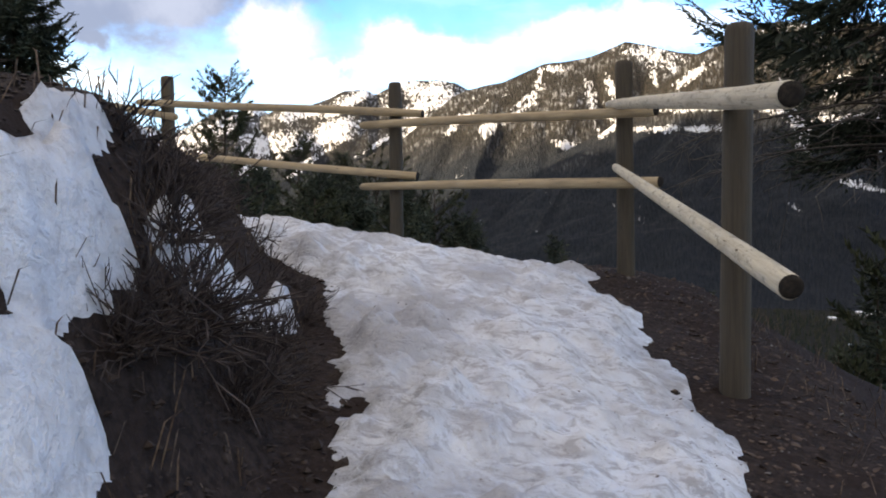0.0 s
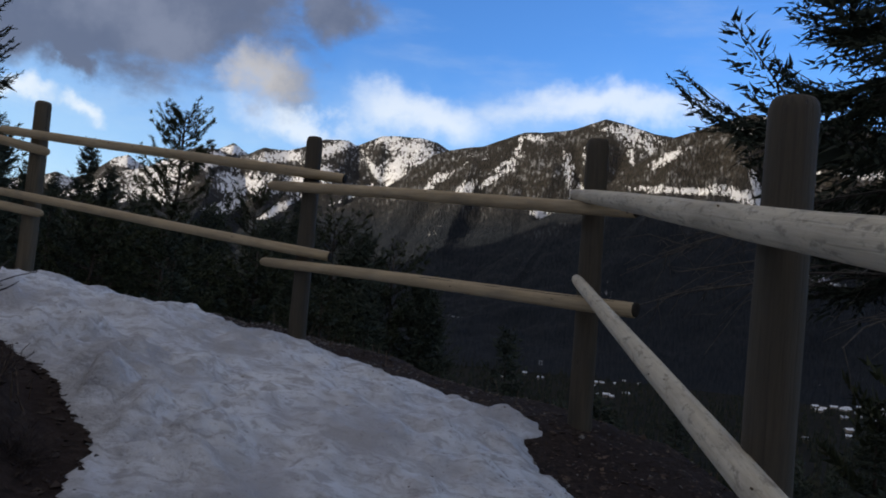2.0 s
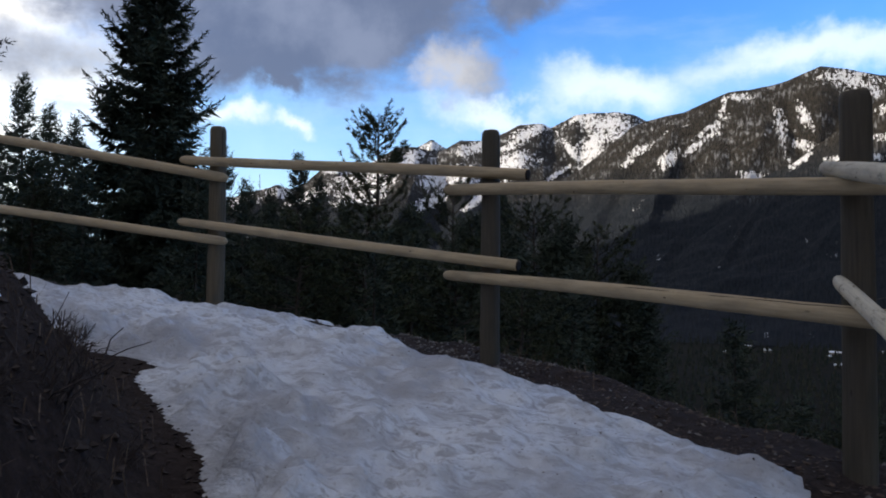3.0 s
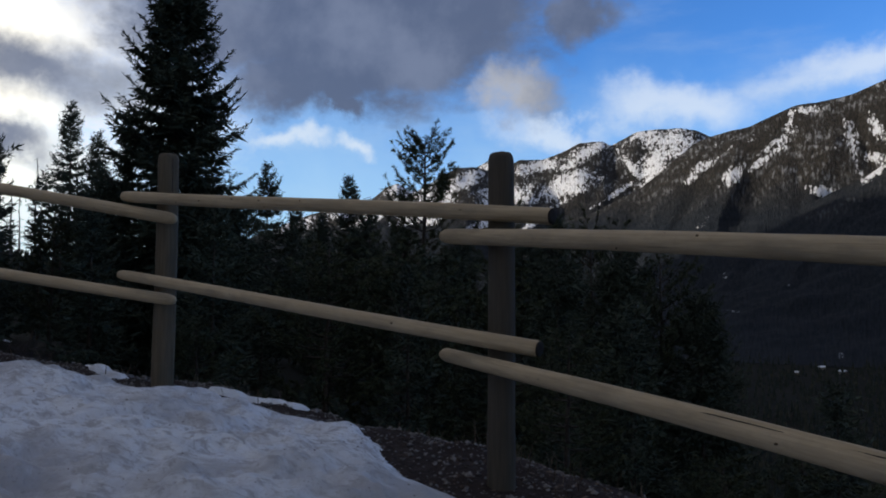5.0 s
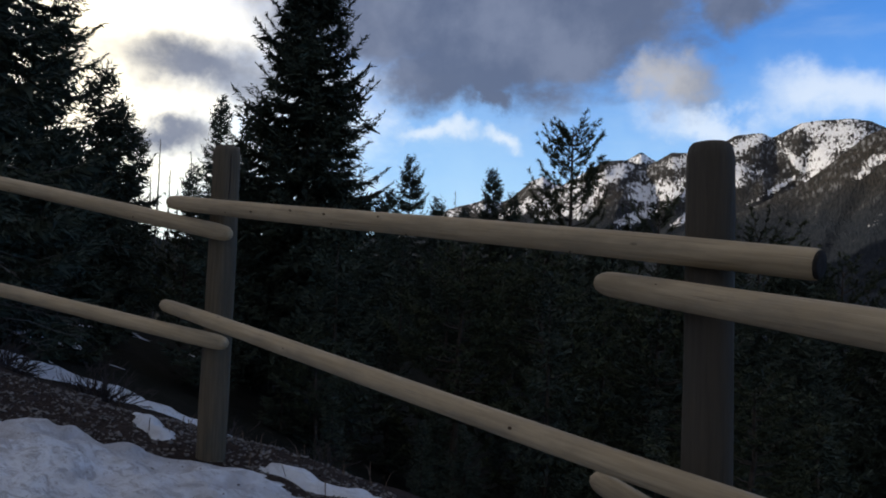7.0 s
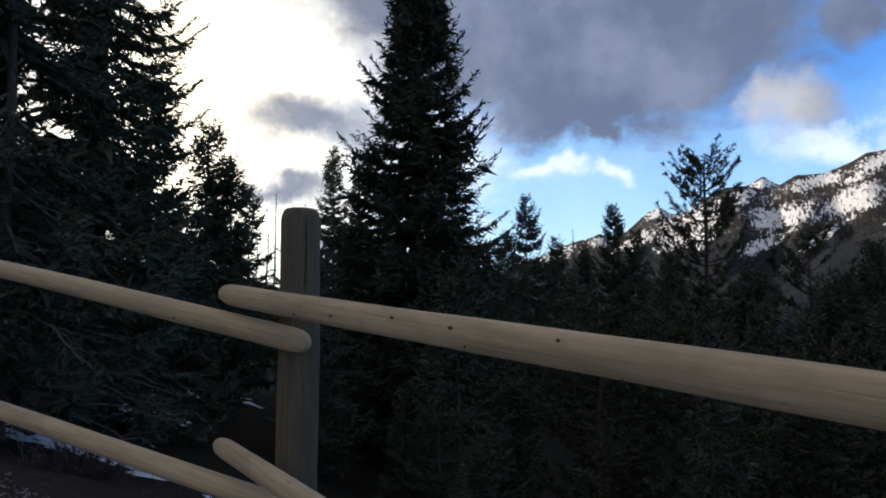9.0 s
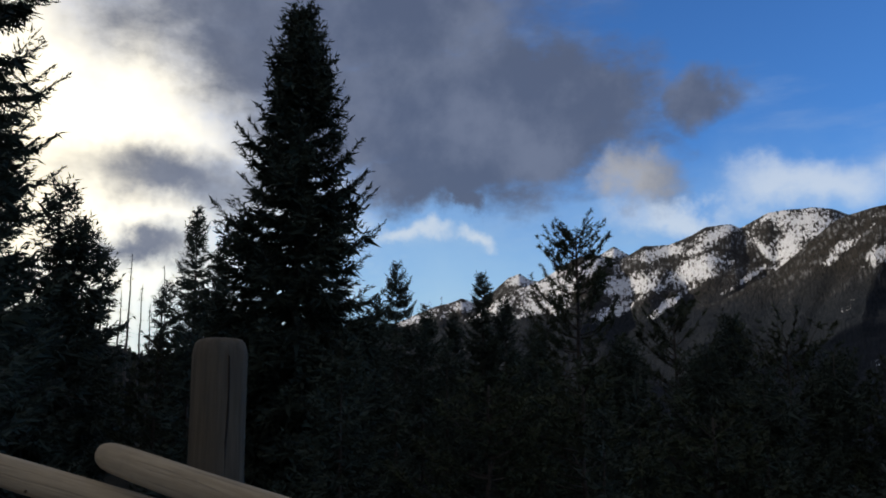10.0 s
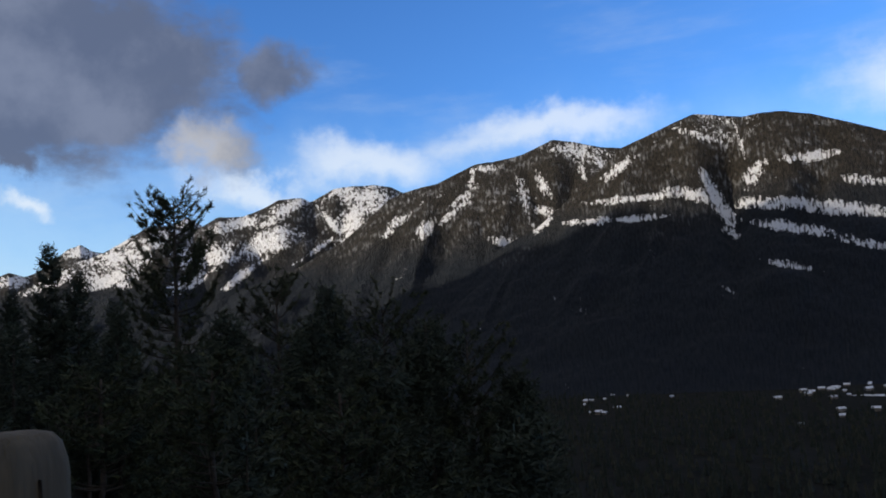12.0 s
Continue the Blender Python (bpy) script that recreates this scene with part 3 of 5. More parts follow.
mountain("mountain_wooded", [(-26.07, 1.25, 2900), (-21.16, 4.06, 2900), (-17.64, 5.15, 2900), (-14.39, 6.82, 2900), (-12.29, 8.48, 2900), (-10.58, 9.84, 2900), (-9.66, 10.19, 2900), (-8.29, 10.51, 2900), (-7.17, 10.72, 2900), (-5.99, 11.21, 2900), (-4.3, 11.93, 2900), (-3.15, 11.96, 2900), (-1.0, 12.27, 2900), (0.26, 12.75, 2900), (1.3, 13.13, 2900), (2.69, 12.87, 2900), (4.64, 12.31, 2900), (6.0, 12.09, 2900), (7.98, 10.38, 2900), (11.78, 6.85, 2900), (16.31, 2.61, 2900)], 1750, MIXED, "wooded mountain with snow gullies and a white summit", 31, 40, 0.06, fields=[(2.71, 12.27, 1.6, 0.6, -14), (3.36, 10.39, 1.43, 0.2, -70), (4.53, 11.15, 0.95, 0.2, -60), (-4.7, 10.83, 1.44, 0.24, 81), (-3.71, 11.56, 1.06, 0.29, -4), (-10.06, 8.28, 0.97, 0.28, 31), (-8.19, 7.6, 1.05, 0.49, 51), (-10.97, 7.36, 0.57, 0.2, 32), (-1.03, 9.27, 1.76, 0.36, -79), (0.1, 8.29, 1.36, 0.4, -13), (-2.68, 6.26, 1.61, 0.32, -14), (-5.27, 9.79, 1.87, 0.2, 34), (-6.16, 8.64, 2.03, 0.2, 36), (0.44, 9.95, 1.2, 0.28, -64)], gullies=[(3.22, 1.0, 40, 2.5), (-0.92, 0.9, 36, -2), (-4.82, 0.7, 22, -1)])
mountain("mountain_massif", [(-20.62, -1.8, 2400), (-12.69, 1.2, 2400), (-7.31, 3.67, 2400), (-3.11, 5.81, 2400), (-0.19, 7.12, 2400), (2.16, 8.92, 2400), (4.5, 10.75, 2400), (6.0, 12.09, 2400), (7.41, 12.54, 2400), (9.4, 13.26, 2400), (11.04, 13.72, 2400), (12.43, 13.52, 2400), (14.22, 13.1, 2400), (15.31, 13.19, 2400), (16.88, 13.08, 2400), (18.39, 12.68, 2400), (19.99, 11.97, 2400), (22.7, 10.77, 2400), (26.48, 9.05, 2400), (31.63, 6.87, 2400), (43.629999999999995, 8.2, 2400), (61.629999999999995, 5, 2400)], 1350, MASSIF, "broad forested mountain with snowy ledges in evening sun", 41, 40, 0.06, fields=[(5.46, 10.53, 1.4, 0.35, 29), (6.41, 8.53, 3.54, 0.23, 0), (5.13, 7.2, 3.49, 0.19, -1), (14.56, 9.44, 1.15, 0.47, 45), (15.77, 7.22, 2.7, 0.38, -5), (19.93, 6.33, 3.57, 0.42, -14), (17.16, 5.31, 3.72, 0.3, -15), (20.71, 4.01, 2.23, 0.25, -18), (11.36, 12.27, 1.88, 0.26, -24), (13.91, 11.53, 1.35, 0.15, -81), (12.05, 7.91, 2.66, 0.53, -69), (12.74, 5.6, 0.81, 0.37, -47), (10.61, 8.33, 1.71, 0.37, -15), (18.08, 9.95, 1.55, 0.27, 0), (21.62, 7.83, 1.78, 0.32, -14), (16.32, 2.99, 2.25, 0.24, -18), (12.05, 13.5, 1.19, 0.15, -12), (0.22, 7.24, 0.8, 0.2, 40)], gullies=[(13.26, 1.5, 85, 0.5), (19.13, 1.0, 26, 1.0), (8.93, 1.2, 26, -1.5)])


def ridge(name, az, dist, high, start, end, label):
    """A long wooded ridge, added unseen behind the camera to block the low sun from the valley."""
    c, side = aim(az, 0) * dist, aim(az + 90, 0)
    verts, faces, n = [], [], 60
    for k in range(n + 1):
        u = start + (end - start) * k / n
        h = (high + 30 * math.sin(k * 1.7) + 25 * math.sin(k * 0.63 + 1)) * min(1.0, 0.15 + (n - k) / 5)
        p = c + side * u
        for off, z in ((-700, -120), (0, h), (700, -120)):
            verts.append(tuple(p + aim(az, 0) * off + Vector((0, 0, z))))
    for k in range(n):
        for s in range(2):
            faces.append((3 * k + s, 3 * k + s + 1, 3 * k + s + 4, 3 * k + s + 3))
    return tagged(mesh_object(name, verts, faces, MIXED), label, "mountain", kind="structure")


# added out of view so its shadow covers the valley and lower slopes
ridge("mountain_west", SUN_AZ, 2300, 650, -3600, 2350, "added unseen wooded ridge blocking the low sun from the valley")

# ---- tubes, logs ----
def tube(path, radii_, sides=6, cap=True):
    """Vertices and faces of a round bar along a list of points."""
    path = [Vector(p) for p in path]
    verts, faces = [], []
    up = Vector((0.31, 0.17, 0.93)).normalized()
    for k, p in enumerate(path):
        d = (path[min(k + 1, len(path) - 1)] - path[max(k - 1, 0)]).normalized()
        a = d.cross(up)
        a = a.normalized() if a.length > 0.05 else d.orthogonal().normalized()
        b = d.cross(a)
        for s in range(sides):
            w = 2 * math.pi * s / sides
            verts.append(tuple(p + (a * math.cos(w) + b * math.sin(w)) * radii_[k]))
    for k in range(len(path) - 1):
        for s in range(sides):
            faces.append((k * sides + s, k * sides + (s + 1) % sides, (k + 1) * sides + (s + 1) % sides, (k + 1) * sides + s))
    if cap:
        faces.append(tuple(range(sides))[::-1])
        faces.append(tuple((len(path) - 1) * sides + s for s in range(sides)))
    return verts, faces


class Bag:
    """Collects many small pieces into one mesh."""

    def __init__(self):
        self.v, self.f = [], []

    def take(self, vf):
        n = len(self.v)
        self.v.extend(vf[0])
        self.f.extend([tuple(i + n for i in face) for face in vf[1]])


def log_mesh(length, r0, r1, seed, start, end, crack=None, sides=20):
    """A log along x, uneven in girth. start and end: 'round', 'dome', 'cut'."""
    rnd = random.Random(seed)

    def cap(kind, r):
        return {"round": [(0.0, 0.30), (0.008, 0.55), (0.022, 0.76), (0.045, 0.90), (0.085, 0.98)],
                "dome": [(0.0, 0.55), (0.004, 0.78), (0.014, 0.90), (0.034, 0.975), (0.05, 1.0)],
                "cut": [(0.0, 0.93), (0.006, 0.985), (0.016, 1.0)]}[kind]

    rings = [(x, f * r0) for x, f in cap(start, r0)]
    n = max(10, int(length / 0.09))
    a, b = rings[-1][0], length - cap(end, r1)[-1][0]
    rings += [(a + (b - a) * k / n, r0 + (r1 - r0) * k / n) for k in range(1, n)]
    rings += [(length - x, f * r1) for x, f in reversed(cap(end, r1))]
    ph = [rnd.uniform(0, 6.28) for _ in range(6)]
    verts, faces = [], []
    for x, r in rings:
        oy, oz = 0.004 * math.sin(x * 2.1 + ph[0]), 0.004 * math.sin(x * 1.7 + ph[1])
        for s in range(sides):
            w = 2 * math.pi * s / sides
            k = 1 + 0.025 * math.sin(2 * w + ph[2] + x * 0.4) + 0.018 * math.sin(3 * w + ph[3] - x) + 0.012 * math.sin(x * 9 + w * 2 + ph[4])
            if crack and abs((w - crack + math.pi) % (2 * math.pi) - math.pi) < 0.16:
                k *= 0.90
            verts.append((x, oy + r * k * math.cos(w), oz + r * k * math.sin(w)))
    for k in range(len(rings) - 1):
        for s in range(sides):
            faces.append((k * sides + s, (k + 1) * sides + s, (k + 1) * sides + (s + 1) % sides, k * sides + (s + 1) % sides))
    faces.append(tuple(range(sides)))
    faces.append(tuple((len(rings) - 1) * sides + s for s in range(sides))[::-1])
    return verts, faces


def disc(r, depth, sides=20):
    """A slightly dished round plate facing -x."""
    v = [(-0.003, 0, 0)] + [(-0.0035, r * 0.5 * math.cos(2 * math.pi * s / sides), r * 0.5 * math.sin(2 * math.pi * s / sides)) for s in range(sides)]
    v += [(-0.004, r * math.cos(2 * math.pi * s / sides), r * math.sin(2 * math.pi * s / sides)) for s in range(sides)]
    v += [(depth, r * math.cos(2 * math.pi * s / sides), r * math.sin(2 * math.pi * s / sides)) for s in range(sides)]
    f = []
    for s in range(sides):
        t = (s + 1) % sides
        f += [(0, 1 + t, 1 + s), (1 + s, 1 + t, 1 + sides + t, 1 + sides + s), (1 + sides + s, 1 + sides + t, 1 + 2 * sides + t, 1 + 2 * sides + s)]
    return v, f


def along(p, q):
    """The pose whose x axis runs from p to q."""
    d = (Vector(q) - Vector(p)).normalized()
    y = Vector((0, 0, 1)).cross(d)
    y = y.normalized() if y.length > 0.01 else Vector((0, 1, 0))
    z = d.cross(y)
    m = Matrix((d, y, z)).transposed().to_4x4()
    m.translation = p
    return m


# ---- the rail fence beside the path ----
fence = empty("rail_fence", (0.12, 6.21, 0.8), "round-log rail fence with two rails along the snowy path edge", "fence")
TO_FENCE = fence.matrix_world.inverted()


def add_part(name, vf, mat, parent, world_pose, label="", smooth=True):
    ob = mesh_object(name, vf[0], vf[1], mat, parent, label, smooth)
    if parent:
        up = parent
        chain = []
        while up:
            chain.append(up)
            up = up.parent
        w = Matrix.Identity(4)
        for o in reversed(chain):
            w = w @ o.matrix_basis
        ob.matrix_basis = w.inverted() @ world_pose
    else:
        ob.matrix_basis = world_pose
    return ob


def fence_post(x, y, top, r, seed, lean=(0, 0), crack=None, mat=None):
    foot = at_ground(x, y) - 0.45
    p, q = (x - lean[0], y - lean[1], foot), (x, y, top)
    L = (Vector(q) - Vector(p)).length
    post = add_part("post", log_mesh(L, r * 1.04, r * 0.97, seed, "cut", "dome", crack), mat or POST_WOOD, fence, along(p, q))
    if crack is not None:
        # a drying crack: a thin dark wedge let into the side
        m = along(p, q)
        c, s = math.cos(crack), math.sin(crack)
        wedge_v, wedge_f, n = [], [], 16
        for k in range(n + 1):
            u = L - 0.05 - (L * 0.62) * k / n
            half = 0.0035 * (1 - (2 * k / n - 1) ** 4) + 0.0006
            sway = 0.004 * math.sin(k * 1.3)
            for off, depth in ((-half, 0.935), (half, 0.935), (0, 0.82)):
                w = crack + (off + sway) / r
                wedge_v.append((u, r * depth * math.cos(w), r * depth * math.sin(w)))
        for k in range(n):
            for a, b in ((0, 1), (1, 2), (2, 0)):
                wedge_f.append((3 * k + a, 3 * k + b, 3 * k + 3 + b, 3 * k + 3 + a))
        add_part("crack", (wedge_v, wedge_f), END_WOOD, post, m, "dark drying crack")
    return post


fence_post(0.60, 3.83, 2.10, 0.070, 1, (0.02, 0.0), mat=DARK_POST)
fence_post(0.10, 6.27, 2.46, 0.070, 2, (-0.03, 0.01), mat=DARK_POST)
fence_post(-2.188, 7.805, 2.66, 0.068, 3, (-0.05, 0.07), mat=DARK_POST)
fence_post(-5.018, 8.213, 2.92, 0.076, 4, (-0.05, 0.05), 2.09)
fence_post(-7.9, 7.36, 3.30, 0.075, 5)


def fence_rail(p, q, r0, r1, seed, start, end, mat, dark_end=True, crack=None):
    L = (Vector(q) - Vector(p)).length
    m = along(p, q)
    rail = add_part("rail", log_mesh(L, r0, r1, seed, start, end, crack), mat, fence, m)
    if crack is not None:
        v, f, n = [], [], 30
        for k in range(n + 1):
            u, r = 0.12 + (L * 0.72) * k / n, r0 + (r1 - r0) * (0.1 + 0.72 * k / n)
            half = 0.0028 * (1 - (2 * k / n - 1) ** 4) + 0.0005
            for off, depth in ((-half, 0.945), (half, 0.945), (0, 0.84)):
                w = crack + (off + 0.003 * math.sin(k * 0.9) + 0.002 * math.sin(k * 2.3)) / r
                v.append((u, r * depth * math.cos(w), r * depth * math.sin(w)))
        for k in range(n):
            f += [(3 * k + a, 3 * k + b, 3 * k + 3 + b, 3 * k + 3 + a) for a, b in ((0, 1), (1, 2), (2, 0))]
        add_part("crack", (v, f), END_WOOD, rail, m, "long dark drying crack")
    for where, kind, r in ((0, start, r0), (1, end, r1)):
        if kind == "cut":
            pose_ = m if where == 0 else m @ Matrix.Translation((L, 0, 0)) @ Matrix.Rotation(math.pi, 4, "Z")
            add_part("cut_end", disc(r * 0.945, 0.004), END_WOOD if dark_end else TAN_END, rail, pose_, "dark saw-cut log end")
    rnd = random.Random(seed + 77)
    for _ in range(9):
        x, w = rnd.uniform(0.25, L - 0.25), rnd.uniform(0, 2 * math.pi)
        r = (r0 + (r1 - r0) * x / L)
        kr = rnd.uniform(0.003, 0.0055)
        v, f = [(0, 0, 0.0035)], []
        for ring, (rr, h) in enumerate(((0.6, 0.003), (1.0, -0.004))):
            for s in range(8):
                a = 2 * math.pi * s / 8
                v.append((kr * 1.5 * rr * math.cos(a), kr * rr * math.sin(a), h))
        for s in range(8):
            t = (s + 1) % 8
            f += [(0, 1 + s, 1 + t), (1 + s, 9 + s, 9 + t, 1 + t)]
        add_part("knot", (v, f), KNOT_WOOD, rail, m @ Matrix.Translation((x, 0, 0)) @ Matrix.Rotation(w, 4, "X") @ Matrix.Translation((0, 0, r * 1.0)))
    return rail


fence_rail((0.648, 2.946, 1.604), (-0.02, 6.47, 2.145), 0.0539, 0.0372, 11, "cut", "round", PALE_WOOD)
fence_rail((0.656, 2.960, 0.876), (0.03, 6.30, 1.625), 0.0512, 0.0335, 12, "cut", "round", PALE_WOOD)
fence_rail((0.33, 5.93, 2.005), (-2.600, 7.945, 2.250), 0.0380, 0.0415, 13, "cut", "round", RAIL_WOOD)
fence_rail((0.358, 5.844, 1.467), (-2.610, 7.975, 1.600), 0.0415, 0.0385, 14, "cut", "round", RAIL_WOOD, crack=0.94)
fence_rail((-1.86, 7.68, 2.310), (-5.325, 8.075, 2.610), 0.0405, 0.0400, 15, "cut", "round", RAIL_WOOD)
fence_rail((-1.91, 7.64, 1.673), (-5.328, 8.060, 2.040), 0.0405, 0.0365, 16, "cut", "round", RAIL_WOOD)
fence_rail((-4.83, 8.13, 2.432), (-8.15, 7.22, 3.00), 0.0440, 0.0405, 17, "round", "round", RAIL_WOOD)
fence_rail((-4.82, 8.13, 1.86), (-8.15, 7.22, 2.29), 0.0420, 0.0405, 18, "round", "round", RAIL_WOOD)


# ---- trees ----
def sprigs(o, d, length, width, seed):
    """Needle sprigs: pointed blades turned every way."""
    rng = np.random.default_rng(seed)
    d = d / np.maximum(np.linalg.norm(d, axis=1, keepdims=True), 1e-6)
    p = np.cross(d, rng.normal(size=d.shape))
    p /= np.maximum(np.linalg.norm(p, axis=1, keepdims=True), 1e-6)
    L, w = length[:, None], width[:, None]
    v = np.stack([o + p * w, o + d * L, o - p * w], 1).reshape(-1, 3)
    f = np.arange(len(o) * 3).reshape(-1, 3)
    return v, f


def conifer(name, height, radius, bare, seed, detail, label, mat=None, droop=0.25, gap=0.30, thick=None, taper=1.0, dead=0, tuft=False, lopside=None, blade=0.14, fill=2, dead_from=0.25):
    """A spruce or pine at the origin: trunk, limbs and a crown of needle sprigs. detail: sprig spacing in metres."""
    rng = np.random.default_rng(seed)
    tree = empty(name, (0, 0, 0), label, "tree")
    thick = thick or height * 0.0125
    n = 14
    wob = rng.normal(size=(n + 1, 2)) * 0.012 * height / 10
    path = [(wob[k][0], wob[k][1], -0.4 + (height + 0.4) * k / n) for k in range(n + 1)]
    tv, tf = tube(path, [max(thick * (1 - k / n) ** 0.9, 0.012) * (1.25 if k == 0 else 1) for k in range(n + 1)], 9)
    mesh_object("trunk", tv, tf, BARK, tree)
    limbs, O, Dd, Ls = Bag(), [], [], []
    z = bare
    while z < height - 0.12:
        f = (height - z) / (height - bare)
        base_len = radius * (f ** taper) * (1.0 if f < 0.85 else 1.0 - (f - 0.85) * 1.5) + 0.10
        count = 4 if tuft else 6
        for b in range(count):
            a = rng.uniform(0, 2 * math.pi)
            L = base_len * (rng.uniform(0.72, 1.1) if not tuft else rng.uniform(0.55, 1.15))
            if lopside:
                L *= 1 + lopside[1] * math.cos(a - lopside[0])
            rise = (0.9 - 1.15 * min(f * 1.6, 1.0)) if not tuft else 0.35 + 0.25 * (1 - f)
            zz = z + rng.uniform(-gap, gap) * 0.5
            m = max(4, int(L / 0.28))
            u = np.linspace(0, 1, m + 1)
            out = L * u * 0.96
            up = L * (rise * u - droop * 1.6 * u * (1 - u) * 1.2 + 0.28 * u ** 3 - droop * 0.35 * u)
            side = rng.uniform(-0.12, 0.12) * L * u ** 2
            c, s = math.cos(a), math.sin(a)
            P = np.stack([out * c - side * s, out * s + side * c, zz + up], 1)
            if detail < 0.07 or L > 1.1:
                limbs.take(tube(P[::2] if m > 5 else P, list(np.linspace(max(0.004, 0.011 * L), 0.003, len(P[::2] if m > 5 else P))), 3, False))
            # twigs on both sides of the limb
            start = 0.18 if not tuft else 0.36
            steps = np.arange(start, 1.0, detail * 1.05 / max(L, 0.3))
            for w in steps:
                k = min(int(w * m), m - 1)
                g = w * m - k
                o = P[k] * (1 - g) + P[k + 1] * g
                fwd = P[k + 1] - P[k]
                fwd = fwd / np.linalg.norm(fwd)
                lat = np.array([-s, c, 0.0])
                for sgn in (-1, 1):
                    tl = (0.40 * L * (1 - w) + 0.10) * rng.uniform(0.6, 1.2)
                    td = fwd * rng.uniform(0.55, 0.9) + lat * sgn * rng.uniform(0.5, 0.9) + np.array([0, 0, rng.uniform(-0.35, 0.12) if not tuft else rng.uniform(0.1, 0.8)])
                    td /= np.linalg.norm(td)
                    k2 = max(1, int(tl / detail))
                    q = (np.arange(k2) + rng.uniform(0, 1, k2)) / k2
                    O.append(o + td * (q * tl)[:, None])
                    Dd.append(td + rng.normal(size=(k2, 3)) * (0.38 if not tuft else 0.6) + (np.array([0, 0, 0.5]) if tuft else 0))
                    Ls.append(np.full(k2, detail * 2.1))
            if not tuft:
                # shaded inner sprays that hang below the limb
                k2 = max(3, int(L * 0.75 / 0.10) * fill)
                q = rng.uniform(0.05, 0.8, k2)
                O.append(np.stack([np.interp(q, u, P[:, i]) for i in range(3)], 1))
                Dd.append(np.array([c, s, -0.55]) * 0.6 + np.array([-s, c, 0.0]) * rng.normal(size=(k2, 1)) * 0.8 + rng.normal(size=(k2, 3)) * 0.25)
                Ls.append(rng.uniform(0.16, 0.34, k2) * min(1.0, L + 0.3))
            k2 = max(2, int(L * 0.7 / detail))
            q = np.linspace(0.25, 1, k2)
            O.append(np.stack([np.interp(q, u, P[:, i]) for i in range(3)], 1))
            Dd.append(np.tile(P[-1] - P[-2], (k2, 1)) / 0.3 + rng.normal(size=(k2, 3)) * 0.5)
            Ls.append(np.full(k2, detail * 2.1))
        z += gap * rng.uniform(0.7, 1.3) * (1.0 if f > 0.2 else 0.6)
    k2 = max(4, int(0.5 / detail * 2))
    O.append(np.stack([np.zeros(k2), np.zeros(k2), height - rng.uniform(0, 0.5, k2)], 1))
    Dd.append(np.stack([rng.normal(size=k2) * 0.35, rng.normal(size=k2) * 0.35, np.ones(k2)], 1))
    Ls.append(np.full(k2, detail * 1.6))
    for b in range(dead):
        a, zz = rng.uniform(0, 2 * math.pi), rng.uniform(bare * dead_from, bare + 0.5)
        L = radius * rng.uniform(0.5, 1.1)
        if lopside:
            L *= 1 + lopside[1] * math.cos(a - lopside[0])
        u = np.linspace(0, 1, 7)
        P = np.stack([L * u * math.cos(a), L * u * math.sin(a), zz + L * (0.12 * u - 0.28 * u * u)], 1)
        P[1:] += rng.normal(size=(6, 3)) * 0.025
        limbs.take(tube(P, list(np.linspace(0.014, 0.004, 7)), 4, False))
        for t in range(int(L * 9)):
            w = rng.uniform(0.25, 1)
            o = np.array([np.interp(w, u, P[:, i]) for i in range(3)])
            td = np.array([math.cos(a) * 0.6, math.sin(a) * 0.6, -0.15]) + rng.normal(size=3) * 0.55
            tl = rng.uniform(0.12, 0.45)
            mid = o + td * tl * 0.5 + rng.normal(size=3) * 0.02
            limbs.take(tube([o, mid, o + td * tl + np.array([0, 0, -0.04])], [0.004, 0.003, 0.002], 3, False))
    tagged(mesh_object("branchwood", limbs.v, limbs.f, DEAD_WOOD if dead else BARK, tree, "bare grey-brown branches" if dead else ""), kind="stuff")
    O, Dd, Ls = np.concatenate(O), np.concatenate(Dd), np.concatenate(Ls)
    Ls = Ls * rng.uniform(0.7, 1.3, len(Ls)) * (1.25 if tuft else 1.0)
    v, f = sprigs(O, Dd, Ls, Ls * (blade if not tuft else 0.17), seed)
    mesh_object("crown", v, f, mat or SPRUCE, tree, smooth=False)
    return tree


def plant(tree, x, y, top=None, turn=0.0, height=None, sink=0.1):
    """Stands a tree on the ground; where its top's height is known it is scaled to reach it."""
    z = at_ground(x, y, sink)
    k = 1.0 if top is None else (top - z) / height
    tree.matrix_basis = Matrix.Translation((x, y, z)) @ Matrix.Rotation(turn, 4, "Z") @ Matrix.Scale(k, 4)
    return tree


def again(tree, x, y, top, height, turn, slim=1.0):
    z = at_ground(x, y, 0.1)
    k = (top - z) / height
    ob = copy_thing(tree, Matrix.Translation((x, y, z)) @ Matrix.Rotation(turn, 4, "Z"))
    ob.scale = (k * slim, k * slim, k)
    return ob


def from_eye(az, dist, eye=(-3.14, 6.9)):
    return eye[0] + dist * math.sin(radians(az)), eye[1] + dist * math.cos(radians(az))


def plant_new(x, y, top, **spec):
    h = top - at_ground(x, y, 0.1)
    return plant(conifer(height=h, **spec), x, y)


